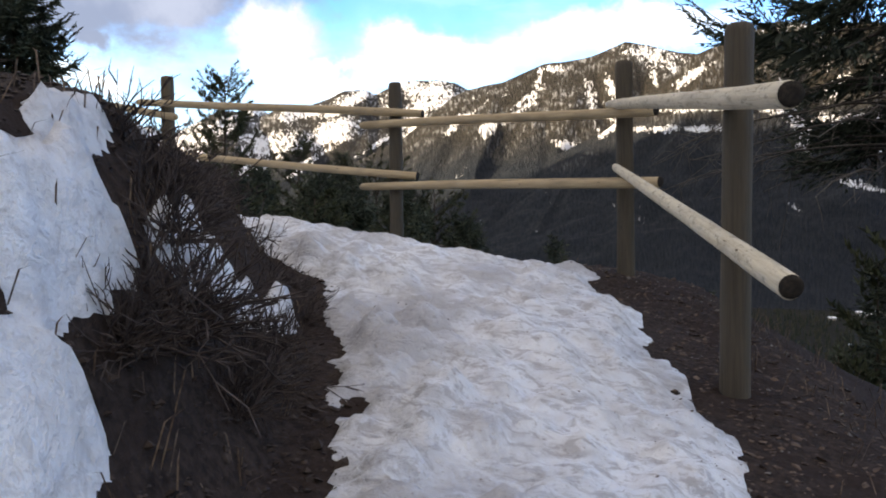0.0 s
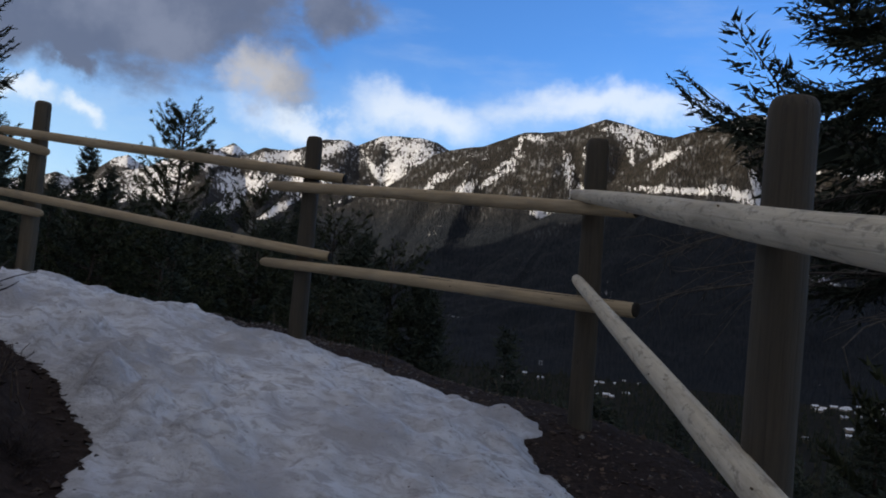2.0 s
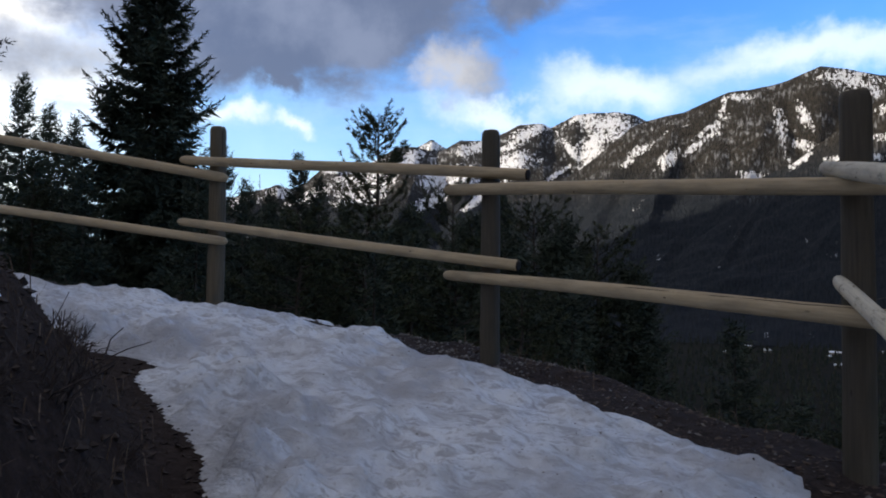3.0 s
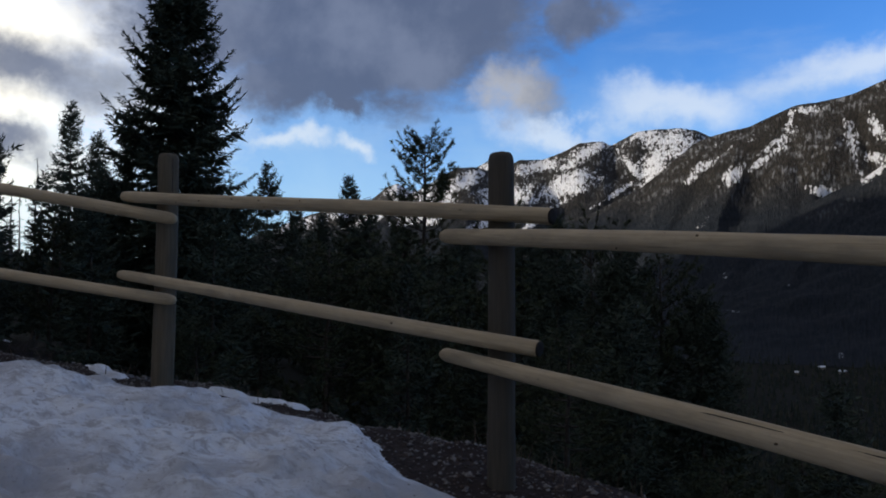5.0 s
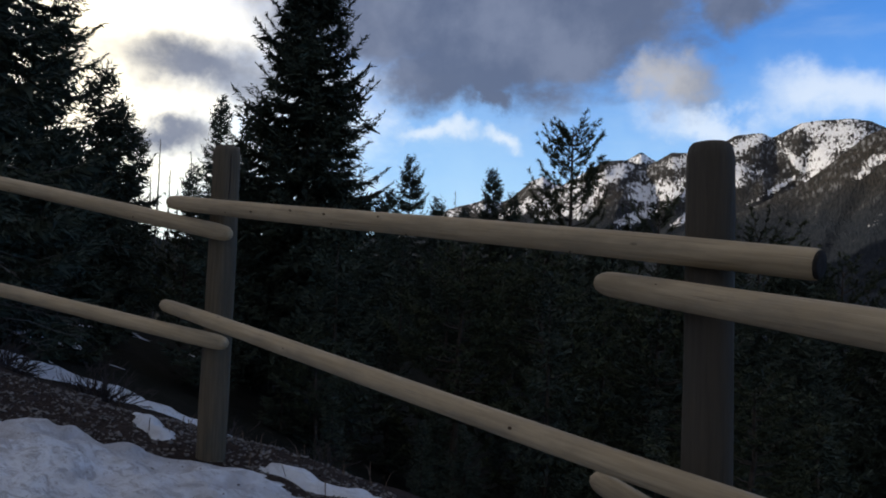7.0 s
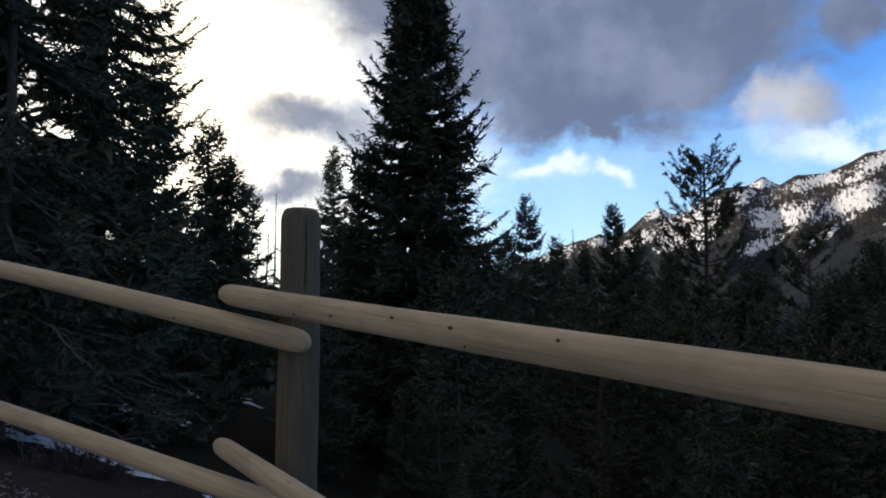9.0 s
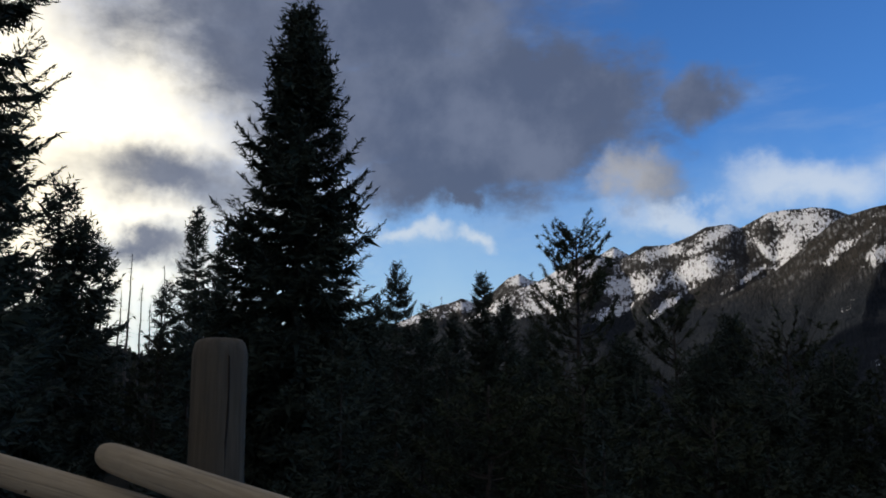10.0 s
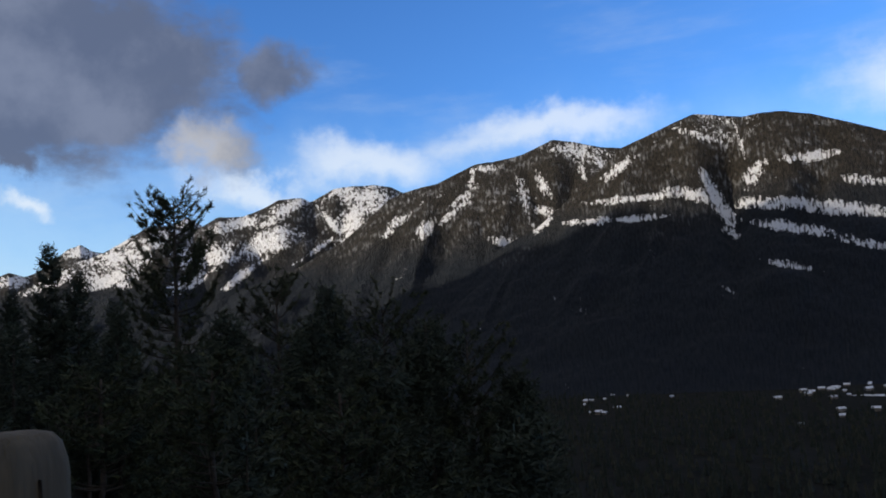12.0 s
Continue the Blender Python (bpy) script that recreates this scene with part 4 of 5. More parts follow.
big = plant_new(-14.26, 16.98, 9.98, name="spruce_tree", radius=2.75, bare=1.2, seed=101, blade=0.17, fill=4, detail=0.054, label="tall dark green spruce standing below the fence", gap=0.155, droop=0.18, taper=0.85)
x, y = from_eye(-70.5, 13)
left_fir = plant_new(x, y, 12.6, name="fir_tree", radius=2.0, bare=1.5, seed=102, blade=0.16, fill=4, detail=0.046, label="dense dark fir with drooping dead twigs beside the path", gap=0.34, droop=0.35, taper=0.45, dead=26)
x, y = from_eye(-76.5, 8.8)
plant_new(x, y, 9.0, name="fir_tree", radius=2.3, bare=1.0, seed=103, blade=0.16, fill=4, detail=0.05, label="dense dark fir beside the path", gap=0.32, droop=0.3, taper=0.5, dead=14)
near_fir = plant_new(2.75, 7.3, 9.0, name="fir_tree", radius=2.3, bare=3.0, seed=104, blade=0.15, fill=2, detail=0.034, label="fir with bare dead lower branches overhanging the fence", gap=0.30, droop=0.36, taper=0.5, dead=46, dead_from=0.72, thick=0.13, lopside=(3.3, 0.04))


def pine_tree(height, radius, depth, seed, label, fine=1.0, crowded=1.0, bare=0.0):
    """An open pine: upturned limbs that carry bottle-brush tufts of long needles. depth: how far the crown reaches down from the top."""
    rng = np.random.default_rng(seed)
    tree = empty("pine_tree", (0, 0, 0), label, "tree")
    n = 16
    sway = np.cumsum(rng.normal(size=(n + 1, 2)) * 0.02, 0)
    path = [(sway[k][0], sway[k][1], -0.5 + (height + 0.4) * k / n) for k in range(n + 1)]
    tv, tf = tube(path, [0.011 * height * (1 - k / n) ** 0.8 + 0.02 for k in range(n + 1)], 8)
    mesh_object("trunk", tv, tf, BARK, tree)
    limbs, O, Dd, Ls = Bag(), [], [], []
    z = height - depth
    while z < height - 0.1:
        f = (height - z) / depth
        spread = radius * min(1.0, 0.20 + 1.25 * f ** 0.8) * (1.0 if f < 0.75 else 1.0 - (f - 0.75) * 1.2)
        cx, cy = np.interp(z, [p[2] for p in path], [p[0] for p in path]), np.interp(z, [p[2] for p in path], [p[1] for p in path])
        for _ in range(max(2, int((3 + rng.integers(0, 3)) * crowded))):
            a, L = rng.uniform(0, 2 * math.pi), spread * rng.uniform(0.45, 1.12)
            c, q = math.cos(a), math.sin(a)
            u = np.linspace(0, 1, 7)
            rise = 0.62 * (1 - f) ** 1.5 + 0.10
            up = L * (rise * u - 0.30 * f * u * (1 - u) * 2 + 0.38 * u ** 3)
            side = rng.uniform(-0.2, 0.2) * L * u ** 2
            P = np.stack([cx + L * u * c - side * q, cy + L * u * q + side * c, z + rng.uniform(-0.1, 0.1) + up], 1)
            P[1:] += rng.normal(size=(6, 3)) * 0.02
            limbs.take(tube(P, list(np.linspace(0.008 + 0.012 * L, 0.005, 7)), 4, False))
            m = max(3, int(L * 6.5 * crowded))
            for w in np.append(rng.uniform(0.38 if f > 0.3 else 0.15, 1.0, m), 1.0):
                o = np.array([np.interp(w, u, P[:, i]) for i in range(3)])
                td = np.array([c * rng.uniform(0.3, 1.0), q * rng.uniform(0.3, 1.0), rng.uniform(0.35, 1.1)]) + np.array([-q, c, 0]) * rng.normal() * 0.75
                td /= np.linalg.norm(td)
                tl = rng.uniform(0.16, 0.40) * (0.7 + 0.5 * (1 - w))
                limbs.take(tube([o, o + td * tl], [0.006, 0.004], 3, False))
                k2 = int(26 / fine)
                h = rng.uniform(0.15, 1.0, k2)
                O.append(o + td * (h * tl)[:, None])
                Dd.append(td * rng.uniform(0.25, 1.0, (k2, 1)) + rng.normal(size=(k2, 3)) * 0.62)
                Ls.append(rng.uniform(0.09, 0.17, k2) * math.sqrt(fine))
        z += rng.uniform(0.22, 0.42)
    for _ in range(int(bare)):
        a, zz, L = rng.uniform(0, 6.28), height - depth - rng.uniform(0, 2.5), rng.uniform(0.5, 1.6)
        limbs.take(tube([(0, 0, zz), (L * 0.5 * math.cos(a), L * 0.5 * math.sin(a), zz + 0.03), (L * math.cos(a), L * math.sin(a), zz - 0.15 * L)], [0.02, 0.014, 0.005], 4, False))
    tagged(mesh_object("branchwood", limbs.v, limbs.f, BARK, tree), kind="stuff")
    O, Dd, Ls = np.concatenate(O), np.concatenate(Dd), np.concatenate(Ls)
    v, f = sprigs(O, Dd, Ls, Ls * 0.10 * fine ** 0.7, seed)
    mesh_object("crown", v, f, PINE, tree, smooth=False)
    return tree


def plant_pine(x, y, top, **spec):
    return plant(pine_tree(height=top - at_ground(x, y, 0.1), **spec), x, y)


pine = plant_pine(-15.43, 30.44, 7.6, radius=2.0, depth=7.0, seed=105, label="open-crowned pine with tufted upturned branches", bare=9, crowded=1.4)
small_pine = plant_new(3.66, 10.9, 1.1, name="pine_tree", radius=1.3, bare=0.5, seed=106, detail=0.055, label="young yellowish-green pine on the slope", mat=PINE, gap=0.28, droop=0.05, taper=0.75, tuft=True)

# trees whose tops stand against the sky: azimuth, elevation of the top, distance, crown width
SKYLINE = [(-56.2, 6.4, 34, 0.17), (-54.0, 6.0, 31, 0.18), (-52.3, 7.0, 29, 0.18), (-61.9, 5.2, 30, 0.18), (-67.18, 14.53, 15, 0.17), (-71.84, 17.6, 15, 0.18), (-76.44, 18.56, 14, 0.2), (-62.17, 9.87, 18, 0.15), (-73.8, 9.26, 11.5, 0.2), (-67.62, 5.14, 11.5, 0.24), (-64.52, 4.1, 14, 0.22), (-54.36, 11.64, 37, 0.16), (-52.54, 9.65, 38, 0.18), (-61.56, 10.65, 20, 0.16), (-60.28, 8.35, 24, 0.15), (-63.15, 12.63, 18, 0.18), (-50.63, 9.02, 43, 0.17), (-40.35, 7.98, 43, 0.15), (-41.85, 5.44, 38, 0.17), (-38.21, 5.02, 45, 0.16), (-34.24, 7.35, 48, 0.13), (-32.63, 5.55, 47, 0.14), (-36.27, 4.39, 51, 0.16), (-30.46, 3.71, 43, 0.17), (-21.15, 4.15, 27, 0.18), (-17.39, 4.01, 31, 0.16), (-24.48, 2.49, 25, 0.19), (-14.19, 2.6, 26, 0.2), (-11.43, 1.41, 24, 0.2), (-19.13, 1.81, 24, 0.2), (-8.5, 0.21, 25, 0.2), (-15.72, 0.08, 20, 0.21), (-5.33, -2.27, 24, 0.2), (-45.06, 4.81, 31, 0.2)]
for k, (a, e, dist, slim) in enumerate(SKYLINE):
    x, y = from_eye(a, dist)
    top = 2.8 + dist * math.tan(radians(e))
    h = top - at_ground(x, y, 0.1)
    if -50 < a < -24:
        slim = slim * 1.5
    if a > -24 and k % 3 == 0:
        plant(pine_tree(h, max(h * slim * 1.1, 1.8), h * 0.8, 200 + k, "broad bushy pine on the slope below the path", fine=1.2, crowded=1.1), x, y)
        continue
    if a > -24:
        slim = slim * 1.45
    plant(conifer("spruce_tree", h, max(h * slim, 1.4), h * 0.12, 200 + k, 0.066 if dist < 28 else 0.085, "dark spruce on the slope below the path", gap=0.30, droop=0.2, taper=0.72, fill=4), x, y)

# dead snags on the skyline
def snag(height, seed):
    rng = random.Random(seed)
    tree = empty("dead_tree", (0, 0, 0), "bare grey dead spruce trunk with stubs of branches", "tree", "dead trees")
    path = [(rng.uniform(-.05, .05), rng.uniform(-.05, .05), -0.5 + (height + 0.5) * k / 10) for k in range(11)]
    v, f = tube(path, [0.10 * (1 - k / 10.5) + 0.012 for k in range(11)], 6)
    mesh_object("trunk", v, f, DEAD_WOOD, tree)
    bag = Bag()
    for _ in range(int(height * 7)):
        z, a = rng.uniform(height * 0.3, height), rng.uniform(0, 6.28)
        L = rng.uniform(0.25, 1.0) * (1.15 - z / height)
        p = Vector((0, 0, z))
        q = p + Vector((math.cos(a) * L, math.sin(a) * L, -0.25 * L))
        bag.take(tube([p, (p + q) / 2 + Vector((0, 0, 0.06 * L)), q], [0.018, 0.014, 0.008], 3, False))
    tagged(mesh_object("branchwood", bag.v, bag.f, DEAD_WOOD, tree), kind="stuff")
    return tree


for k, (a, e, dist) in enumerate([(-58.47, 8.25, 45), (-57.72, 6.26, 46), (-59.0, 5.83, 44), (-56.36, 7.53, 40), (-59.73, 5.2, 48), (-57.09, 5.0, 50), (-37.13, 5.76, 57)]):
    x, y = from_eye(a, dist)
    plant(snag(2.8 + dist * math.tan(radians(e)) - at_ground(x, y, 0.1), 300 + k), x, y)

# the wood on the slope, from four trees
kinds = [conifer("spruce_tree", 10.0, 1.7, 0.8, 401, 0.125, "dark conifer in the wood below the path", gap=0.42, taper=0.75),
         conifer("spruce_tree", 10.0, 2.1, 1.4, 402, 0.13, "dark conifer in the wood below the path", gap=0.45, taper=0.65, droop=0.3),
         pine_tree(10.0, 2.3, 7.6, 403, "brownish green pine in the wood below the path", fine=1.7, crowded=1.2),
         conifer("spruce_tree", 10.0, 1.4, 0.5, 404, 0.12, "slim dark spruce in the wood below the path", gap=0.38, taper=0.8)]
for k, t in enumerate(kinds):
    tagged(t, group="wood below the path")
    plant(t, *from_eye(-34 + k * 9, 52 + 5 * k))


def highest(a):
    """How high tree tops may reach, as elevation by azimuth."""
    return float(np.interp(a, [-74.3, -57.8, -53.6, -40.9, -32.5, -24.2, -13.2, -4.8, -0.6, 8.3, 22.8, 31.0], [9.3, 2.6, 4.8, 3.7, 2.7, 1.1, -1.1, -4.4, -7.1, -10.0, -10.6, -10.6]))


rnd = random.Random(7)
placed = 0
while placed < 120:
    a = rnd.uniform(-82, 28)
    dist = 13 + 75 * rnd.random() ** 1.5
    if a > -4 and dist < 24:
        continue
    x, y = from_eye(a, dist, (-2.0, 5.5))
    if float(beyond(np.array([x]), np.array([y]), FENCE)[0]) < 5.5 or math.hypot(x + 15.43, y - 30.44) < 3.5 or math.hypot(x + 14.26, y - 16.98) < 2.6:
        continue
    if -60.4 < a < -54.6 and dist > 30:
        continue
    z = at_ground(x, y)
    top = min(z + rnd.uniform(7, 14), 2.4 + dist * math.tan(radians(highest(a) - rnd.random() ** 2 * 4)))
    if top - z < 3.0:
        continue
    again(rnd.choice(kinds), x, y, top, 10.0, rnd.uniform(0, 6.28), min(1.25, max(0.8, 9 / (top - z))) * rnd.uniform(0.85, 1.1))
    placed += 1

# young trees and scrub close below the fence
low = 0
while low < 46:
    x, y = rnd.uniform(-17, 3.5), rnd.uniform(7.5, 21)
    d = float(beyond(np.array([x]), np.array([y]), FENCE)[0])
    if not 2.2 < d < 13 or (x > -1.5 and d < 5):
        continue
    z = at_ground(x, y)
    tall = rnd.uniform(1.2, 3.2)
    if z + tall > 1.5:
        continue
    again(rnd.choice(kinds), x, y, z + tall, 10.0, rnd.uniform(0, 6.28), rnd.uniform(1.2, 1.7))
    low += 1

# ---- far woods on the valley floor, as one mass ----
rng = np.random.default_rng(5)
N_FAR = 17000
fa, fd = np.radians(rng.uniform(-78, 34, N_FAR)), 70 + 1700 * rng.random(N_FAR) ** 1.35
fx, fy = fd * np.sin(fa), 5 + fd * np.cos(fa)
TOWN = [(-2.13, 1480, 1.7), (3.64, 1500, 2.2), (8.64, 1430, 1.9), (13.62, 1450, 1.5), (19.2, 1420, 2.2), (17.1, 1250, 1.5), (3.31, 1050, 0.9), (21.29, 1250, 1.9), (-7.92, 1750, 1.2)]  # azimuth, distance and half-width of the openings round the houses
open_ = np.zeros(N_FAR, bool)
for ta, td, tw in TOWN:
    open_ |= (np.abs(np.degrees(fa) - ta) < tw) & (fd > td - 240) & (fd < td + 110)
keepers = ~open_ | (rng.random(N_FAR) < 0.5)
fx, fy, fd = fx[keepers], fy[keepers], fd[keepers]
fz = ground_height(fx, fy)
fh = rng.uniform(7, 15, len(fx))
lim = 2.4 + fd * np.tan(np.radians(np.interp(np.degrees(np.arctan2(fx, fy)), [-76.3, -55.7, -40.9, -24.3, -4.8, 8.3, 29.1], [2.4, 2.0, 1.1, -1.0, -4.1, -4.8, -5.2])))
fh = np.minimum(fh, lim - fz)
ok = fh > 3.5
fx, fy, fz, fh = fx[ok], fy[ok], fz[ok], fh[ok]
V, F, base = [], [], 0
for tier, (lo, hi, wide) in enumerate(((0.08, 0.62, 0.19), (0.36, 0.84, 0.14), (0.62, 1.0, 0.085))):
    sides = 6
    ang = rng.uniform(0, 6.28, (len(fx), 1)) + np.arange(sides) * 2 * math.pi / sides
    rr = fh[:, None] * wide * rng.uniform(0.7, 1.25, (len(fx), sides))
    ring = np.stack([fx[:, None] + rr * np.cos(ang), fy[:, None] + rr * np.sin(ang), (fz + fh * lo)[:, None] + fh[:, None] * rng.uniform(-0.05, 0.04, (len(fx), sides))], -1)
    tip = np.stack([fx, fy, fz + fh * hi], -1)[:, None, :]
    V.append(np.concatenate([ring, tip], 1).reshape(-1, 3))
    b = base + np.arange(len(fx))[:, None] * (sides + 1)
    for s in range(sides):
        F.append(np.stack([b[:, 0] + s, b[:, 0] + (s + 1) % sides, b[:, 0] + sides], 1))
    base += len(fx) * (sides + 1)
tagged(mesh_object("far_forest", np.concatenate(V), np.concatenate(F), FOREST, smooth=False), "dense dark conifer forest covering the valley floor", "forest", kind="stuff")

# ---- the town in the valley ----
HOUSE_WALL = plain("house_wall", (0.16, 0.13, 0.10), (0.34, 0.30, 0.25), 0.4, bump=0.1)
ROOF_SNOW = plain("roof_snow", (0.72, 0.75, 0.80), (0.84, 0.86, 0.89), 0.5, bump=0.2, depth=0.1)
CLEARING = plain("field_snow", (0.55, 0.58, 0.63), (0.78, 0.80, 0.84), 0.05, bump=0.2, depth=0.3)


def house(w, d, h):
    ob = empty("house", (0, 0, 0), "small house with a snow-covered gable roof", "house", "town in the valley")
    v = [(-w, -d, -2), (w, -d, -2), (w, d, -2), (-w, d, -2), (-w, -d, h), (w, -d, h), (w, d, h), (-w, d, h), (-w, 0, h + d * 0.6), (w, 0, h + d * 0.6)]
    f = [(0, 1, 5, 4), (2, 3, 7, 6), (1, 2, 6, 9, 5), (3, 0, 4, 8, 7)]
    mesh_object("wall", v, f, HOUSE_WALL, ob, smooth=False)
    e, t = 0.7, 0.5
    r = []
    for z0 in (0.0, t):
        r += [(-w - e, -d - e, h - e * 0.6 + z0), (w + e, -d - e, h - e * 0.6 + z0), (w + e, 0, h + d * 0.6 + z0), (-w - e, 0, h + d * 0.6 + z0), (w + e, d + e, h - e * 0.6 + z0), (-w - e, d + e, h - e * 0.6 + z0)]
    f = [(6, 7, 8, 9), (9, 8, 10, 11), (0, 3, 2, 1), (3, 5, 4, 2), (0, 1, 7, 6), (4, 5, 11, 10), (1, 2, 8, 7), (2, 4, 10, 8), (0, 6, 9, 3), (3, 9, 11, 5)]
    mesh_object("roof", r, f, ROOF_SNOW, ob, "thick snow on the roof", smooth=False)
    return ob


models = [house(1.8, 1.6, 2.2), house(2.4, 1.9, 2.5), house(4.2, 2.4, 3.4)]
rnd = random.Random(19)
spots = [(-2.13, 1480, 7, 2.2), (3.64, 1500, 9, 3.0), (8.64, 1430, 5, 2.5), (13.62, 1450, 6, 2.0), (19.2, 1420, 20, 3.0), (17.1, 1250, 9, 2.0), (3.31, 1050, 5, 1.2), (21.29, 1250, 9, 2.5), (-7.92, 1750, 4, 1.6), (4.16, 1300, 6, 6.0), (16.72, 1120, 8, 3.0), (19.84, 1500, 10, 2.5), (-1.11, 1700, 6, 4.0)]
first = list(models)
for a, dist, count, wide in spots:
    for _ in range(count):
        x, y = from_eye(a + rnd.gauss(0, wide * 0.5), dist + rnd.gauss(0, 120), (0, 5))
        m = Matrix.Translation((x, y, at_ground(x, y))) @ Matrix.Rotation(rnd.uniform(-0.5, 0.5), 4, "Z")
        if first:
            first.pop().matrix_basis = m
        else:
            copy_thing(rnd.choice(models), m)


def clearing(a, dist, wide, deep, seed):
    """A snow-covered opening in the valley woods."""
    cx, cy = from_eye(a, dist, (0, 5))
    V, F, n = [], [], 40
    for ring in range(5):
        for s in range(n):
            w = 2 * math.pi * s / n
            k = ring / 4 * (1 + 0.35 * math.sin(3 * w + seed) + 0.2 * math.sin(7 * w + 2 * seed))
            x, y = cx + wide * k * math.cos(w), cy + deep * k * math.sin(w)
            V.append((x, y, at_ground(x, y) + 1.2 - ring * 0.25 - (3 if ring == 4 else 0)))
    for ring in range(4):
        for s in range(n):
            F.append((ring * n + s, ring * n + (s + 1) % n, (ring + 1) * n + (s + 1) % n, (ring + 1) * n + s))
    return tagged(mesh_object("snowy_clearing", V, F, CLEARING), "snow-covered clearing among the valley woods", "clearing", kind="structure")


for k, spec in enumerate([(-1.92, 1560, 40, 16), (0.0, 1560, 22, 9), (-5.78, 1900, 26, 10), (-4.28, 1900, 30, 8), (5.34, 1530, 26, 9), (18.47, 1500, 40, 14), (20.78, 1480, 36, 16), (9.16, 1380, 14, 9), (-10.53, 1800, 30, 9), (13.41, 1900, 16, 5), (20.14, 1200, 30, 14)]):
    clearing(*spec, k * 1.7)

# ---- shrubs, gravel and litter along the path ----
def shrub(size, stems, seed, spread=1.0):
    rng = random.Random(seed)
    ob = empty("shrub", (0, 0, 0), "leafless dark brown shrub with thin tangled twigs", "shrub", "shrubs on the bank")
    for b in range(3):
        bag = Bag()
        for _ in range(stems // 3):
            a, tilt = rng.uniform(0, 6.28), rng.uniform(0.1, 1.15) * spread
            L = size * rng.uniform(0.5, 1.1)
            d = Vector((math.cos(a) * math.sin(tilt), math.sin(a) * math.sin(tilt), math.cos(tilt)))
            p, pts = Vector((rng.gauss(0, .05), rng.gauss(0, .05), -0.05)), []
            for k in range(6):
                pts.append(p.copy())
                d = (d + Vector((rng.gauss(0, .16), rng.gauss(0, .16), rng.gauss(0, .12) - 0.05))).normalized()
                p = p + d * L / 5
            bag.take(tube(pts, [0.0062 * size ** 0.3 * (1 - k / 7) for k in range(6)], 4, False))
            for _t in range(5):
                k = rng.randrange(1, 5)
                o = pts[k]
                td = ((pts[k + 1] - pts[k]).normalized() + Vector((rng.gauss(0, .6), rng.gauss(0, .6), rng.gauss(0.1, .4)))).normalized()
                tl = L * rng.uniform(0.12, 0.38)
                e1 = o + td * tl * 0.55
                td = (td + Vector((rng.gauss(0, .3), rng.gauss(0, .3), rng.gauss(0.1, .3)))).normalized()
                bag.take(tube([o, e1, e1 + td * tl * 0.45], [0.0036, 0.0028, 0.0014], 3, False))
        mesh_object("branch", bag.v, bag.f, TWIG, ob)
    return ob


def shrub_at(ob, x, y, turn=0.0, k=1.0):
    ob.matrix_basis = Matrix.Translation((x, y, at_ground(x, y, 0.03))) @ Matrix.Rotation(turn, 4, "Z") @ Matrix.Scale(k, 4)
    return ob


bushes = [shrub_at(shrub(0.46, 120, 501, 1.25), -1.25, 1.78), shrub_at(shrub(0.34, 27, 502, 1.15), -1.80, 2.9), shrub_at(shrub(0.38, 21, 503, 1.0), -2.25, 4.1)]
rnd = random.Random(23)
for (x, y, k, which) in [(-1.72, 2.45, 0.6, 1), (-1.95, 1.6, 0.7, 0), (-1.55, 2.0, 0.8, 1), (-6.4, 9.3, 0.9, 1), (-8.4, 9.4, 1.2, 0), (-10, 9.2, 1.3, 0), (-9.2, 8.6, 0.9, 1), (-5.6, 9.6, 0.8, 2), (-3.0, 9.2, 0.8, 2), (-1.0, 8.4, 0.7, 1), (-1.50, 2.15, 0.6, 0), (-1.85, 2.9, 0.45, 0), (-2.1, 3.75, 0.4, 0), (-2.25, 4.4, 0.5, 1), (-1.36, 2.75, 0.6, 1), (-1.62, 3.3, 0.6, 1), (-1.95, 3.9, 0.5, 2), (-2.75, 4.6, 0.4, 0), (-1.22, 1.5, 0.6, 0), (-1.3, 2.1, 0.5, 0), (-1.7, 3.5, 0.55, 2), (-1.2, 2.2, 0.7, 0), (-1.38, 1.95, 0.75, 0), (-1.14, 1.95, 0.55, 0), (-1.32, 2.6, 0.6, 0), (-1.6, 2.6, 0.5, 0), (-1.48, 3.3, 0.6, 0), (-1.75, 3.9, 0.42, 0)]:
    shrub_at(copy_thing(bushes[which], Matrix.Identity(4)), x, y, rnd.uniform(0, 6.28), k)


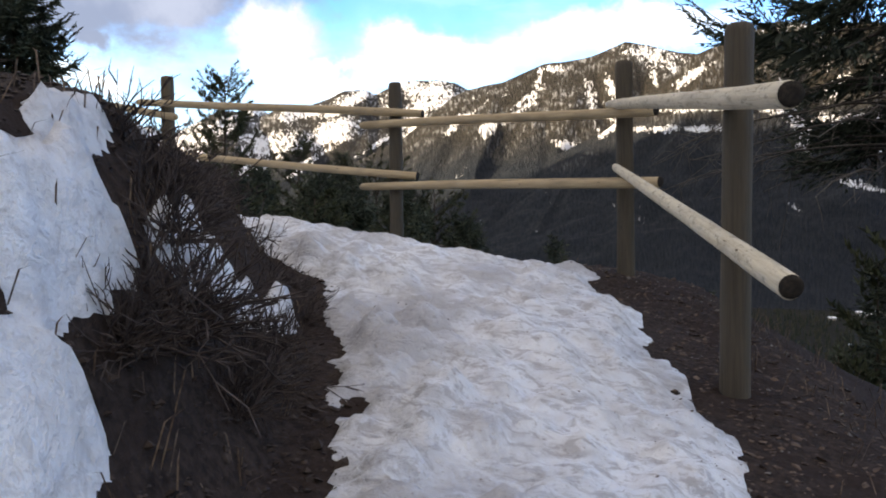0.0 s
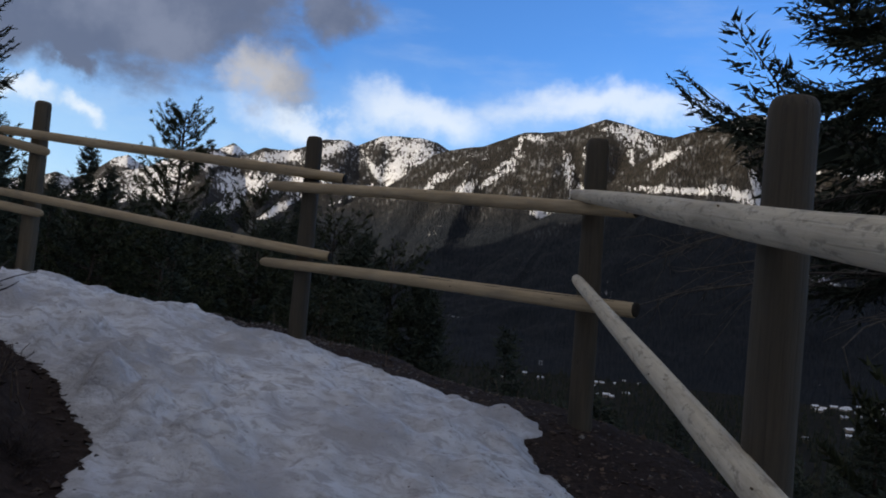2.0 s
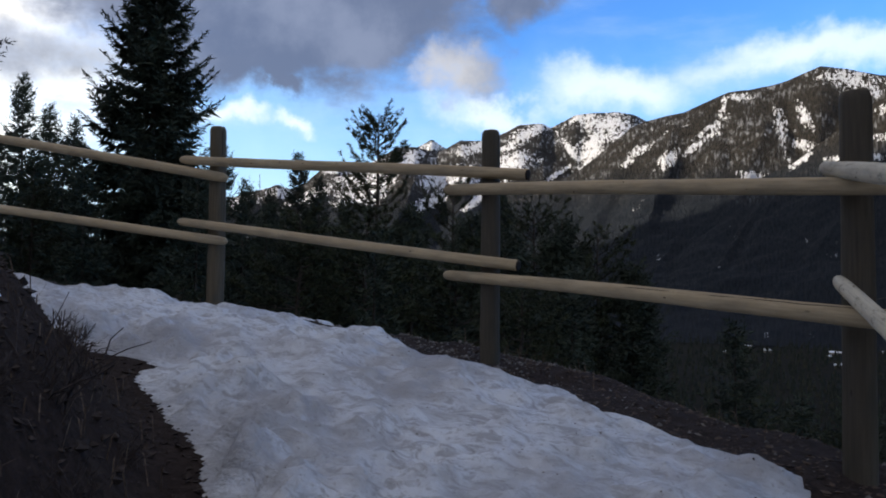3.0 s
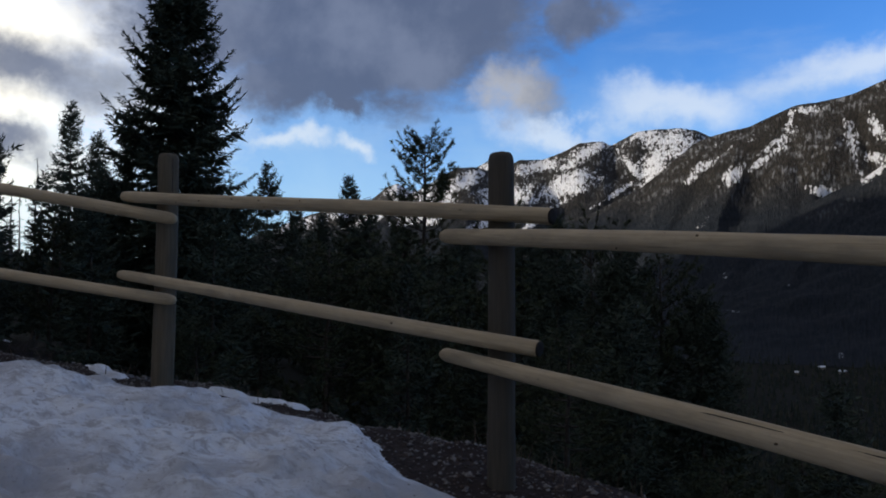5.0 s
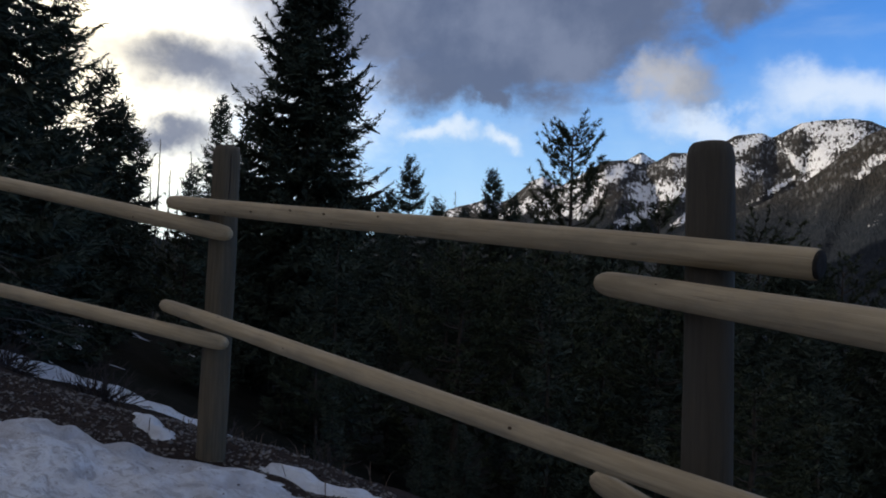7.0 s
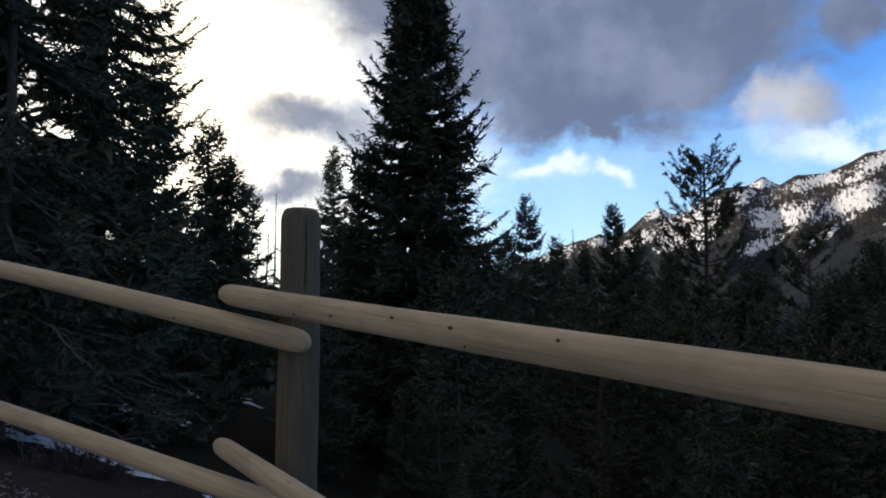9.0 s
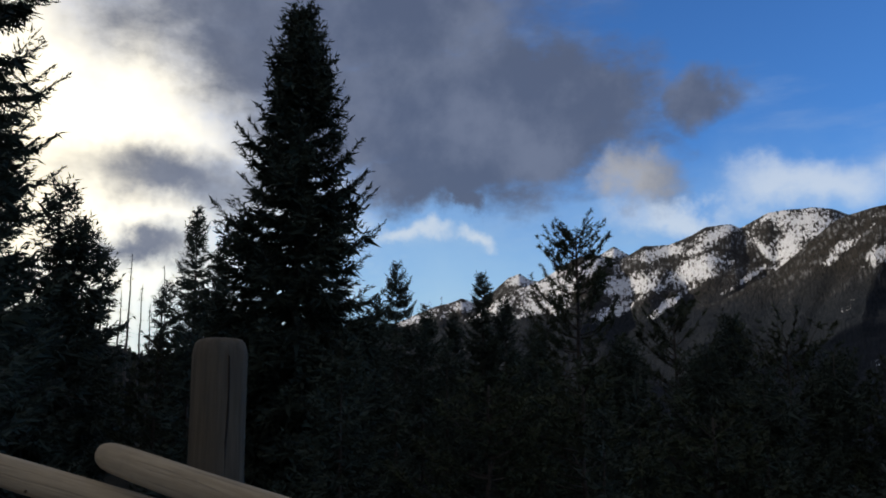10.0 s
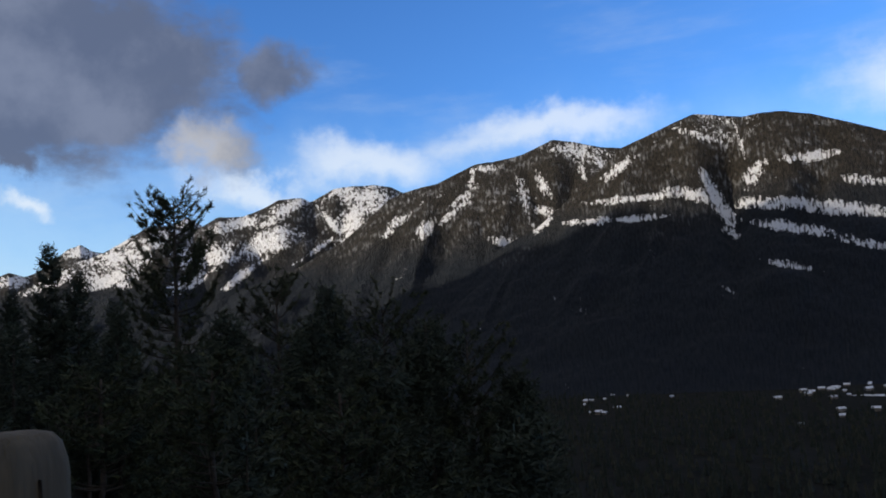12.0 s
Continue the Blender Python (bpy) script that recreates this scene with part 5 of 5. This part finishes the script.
def scatter(name, count, seed, where, size, flat, mat, label, category, surface=ground_height):
    """Many small uneven pebbles or chips strewn on the ground, as one mass."""
    rng = np.random.default_rng(seed)
    x, y = where(rng, count)
    z = surface(x, y)
    n = len(x)
    s = rng.uniform(*size, n) * rng.choice([0.6, 1.0, 1.0, 1.7], n)
    corner = np.array([(1, 0, 0), (-1, 0, 0), (0, 1, 0), (0, -1, 0), (0, 0, 1), (0, 0, -1)], float)
    v = corner[None] * s[:, None, None] * rng.uniform(0.6, 1.3, (n, 6, 1))
    v[:, :, 2] *= flat
    a = rng.uniform(0, 6.28, n)
    c, si = np.cos(a)[:, None], np.sin(a)[:, None]
    tiltx = rng.normal(0, 0.35, n)[:, None]
    X, Y, Z = v[..., 0] * c - v[..., 1] * si, v[..., 0] * si + v[..., 1] * c, v[..., 2] + v[..., 0] * tiltx
    P = np.stack([X + x[:, None], Y + y[:, None], Z + z[:, None] + s[:, None] * flat * 0.4], -1).reshape(-1, 3)
    b = np.arange(n)[:, None] * 6
    tri = np.array([(0, 2, 4), (2, 1, 4), (1, 3, 4), (3, 0, 4), (2, 0, 5), (1, 2, 5), (3, 1, 5), (0, 3, 5)])
    return tagged(mesh_object(name, P, (b[:, :, None] + tri[None]).reshape(-1, 3), mat, smooth=False), label, category, kind="stuff")


def beside_fence(rng, n):
    x, y = rng.uniform(-8.5, 2.4, n), rng.uniform(-2, 9.4, n)
    d = beyond(x, y, FENCE)
    ok = (d > -1.05) & (d < 0.9) & (path_depth(x, y) < 0.012)
    return x[ok], y[ok]


def gravel_zone(rng, n):
    x, y = beside_fence(rng, n)
    ok = x < -1.9 + rng.normal(0, 0.5, len(x)) + (rng.random(len(x)) < 0.05) * 6
    return x[ok], y[ok]


def on_bank(rng, n):
    x, y = rng.uniform(-6, 0.2, n), rng.uniform(-1, 7, n)
    e = -beyond(x, y, BANK)
    ok = (e > -0.25) & (e < 2.2) & (bank_depth(x, y) < 0.0) & (path_depth(x, y) < 0.015)
    return x[ok], y[ok]


def chips_zone(rng, n):
    x, y = beside_fence(rng, n)
    ok = x > -2.3 + rng.normal(0, 0.5, len(x))
    return x[ok], y[ok]


def on_snow(rng, n):
    x, y = rng.uniform(-6, 1.4, n), rng.uniform(0.5, 8.3, n)
    d = -beyond(x, y, FENCE)
    ok = (path_depth(x, y) > 0.02) & (rng.random(n) < np.exp(-np.maximum(d - 0.3, 0) * 1.5))
    return x[ok], y[ok]


def snow_top(x, y):
    t = path_depth(x, y)
    return ground_height(x, y) + t + lumpy(x, y, t, LUMPS)


scatter("gravel", 70000, 61, gravel_zone, (0.005, 0.014), 0.6, STONE, "grey-brown gravel along the fence foot", "gravel")
scatter("leaf_litter", 44000, 62, chips_zone, (0.006, 0.017), 0.22, BARK_CHIPS, "brown bark chips and dead leaves beside the fence", "leaf litter")
scatter("leaf_litter", 34000, 63, on_bank, (0.004, 0.013), 0.35, NEEDLES, "brown needles and bark crumbs on the bank", "leaf litter")
scatter("leaf_litter", 9000, 66, chips_zone, (0.005, 0.015), 0.22, LITTER, "pale brown bark chips and dead leaves beside the fence", "leaf litter")
scatter("soil_clods", 7000, 65, on_bank, (0.008, 0.019), 0.6, NEEDLES, "dark clods of soil and rotted bark on the bank", "soil")
scatter("grit", 7000, 64, on_snow, (0.0018, 0.005), 0.5, LITTER, "brown grit and needles trodden into the snow", "grit", snow_top)


def dead_grass():
    rng = random.Random(88)
    bag_v, bag_f = [], []
    for _ in range(9000):
        if rng.random() < 0.55:
            x, y = rng.uniform(-4.5, 0.1), rng.uniform(-0.5, 6)
            e = -float(beyond(np.array([x]), np.array([y]), BANK)[0])
            if not 0.02 < e < 1.8 or fbm(np.array([x]), np.array([y]), 0.5, 2, 91)[0] < 0.0:
                continue
        else:
            x, y = rng.uniform(-8, 2.6), rng.uniform(1, 9.6)
            d = float(beyond(np.array([x]), np.array([y]), FENCE)[0])
            if not 0.1 < d < 1.6 or fbm(np.array([x]), np.array([y]), 0.6, 2, 93)[0] < 0.1:
                continue
        z = at_ground(x, y)
        a, h, w = rng.uniform(0, 6.28), rng.uniform(0.05, 0.17), 0.0025
        ox, oy = math.cos(a) * h * rng.uniform(0.3, 1.1), math.sin(a) * h * rng.uniform(0.3, 1.1)
        n = len(bag_v)
        sx, sy = -math.sin(a) * w, math.cos(a) * w
        bag_v += [(x - sx, y - sy, z - 0.01), (x + sx, y + sy, z - 0.01), (x + ox * .5 + sx, y + oy * .5 + sy, z + h * .7), (x + ox * .5 - sx, y + oy * .5 - sy, z + h * .7), (x + ox, y + oy, z + h * 0.8)]
        bag_f += [(n, n + 1, n + 2, n + 3), (n + 3, n + 2, n + 4)]
    return tagged(mesh_object("dead_grass", bag_v, bag_f, LITTER, smooth=False), "sparse dry brown grass blades along the bank", "grass", kind="stuff")


dead_grass()
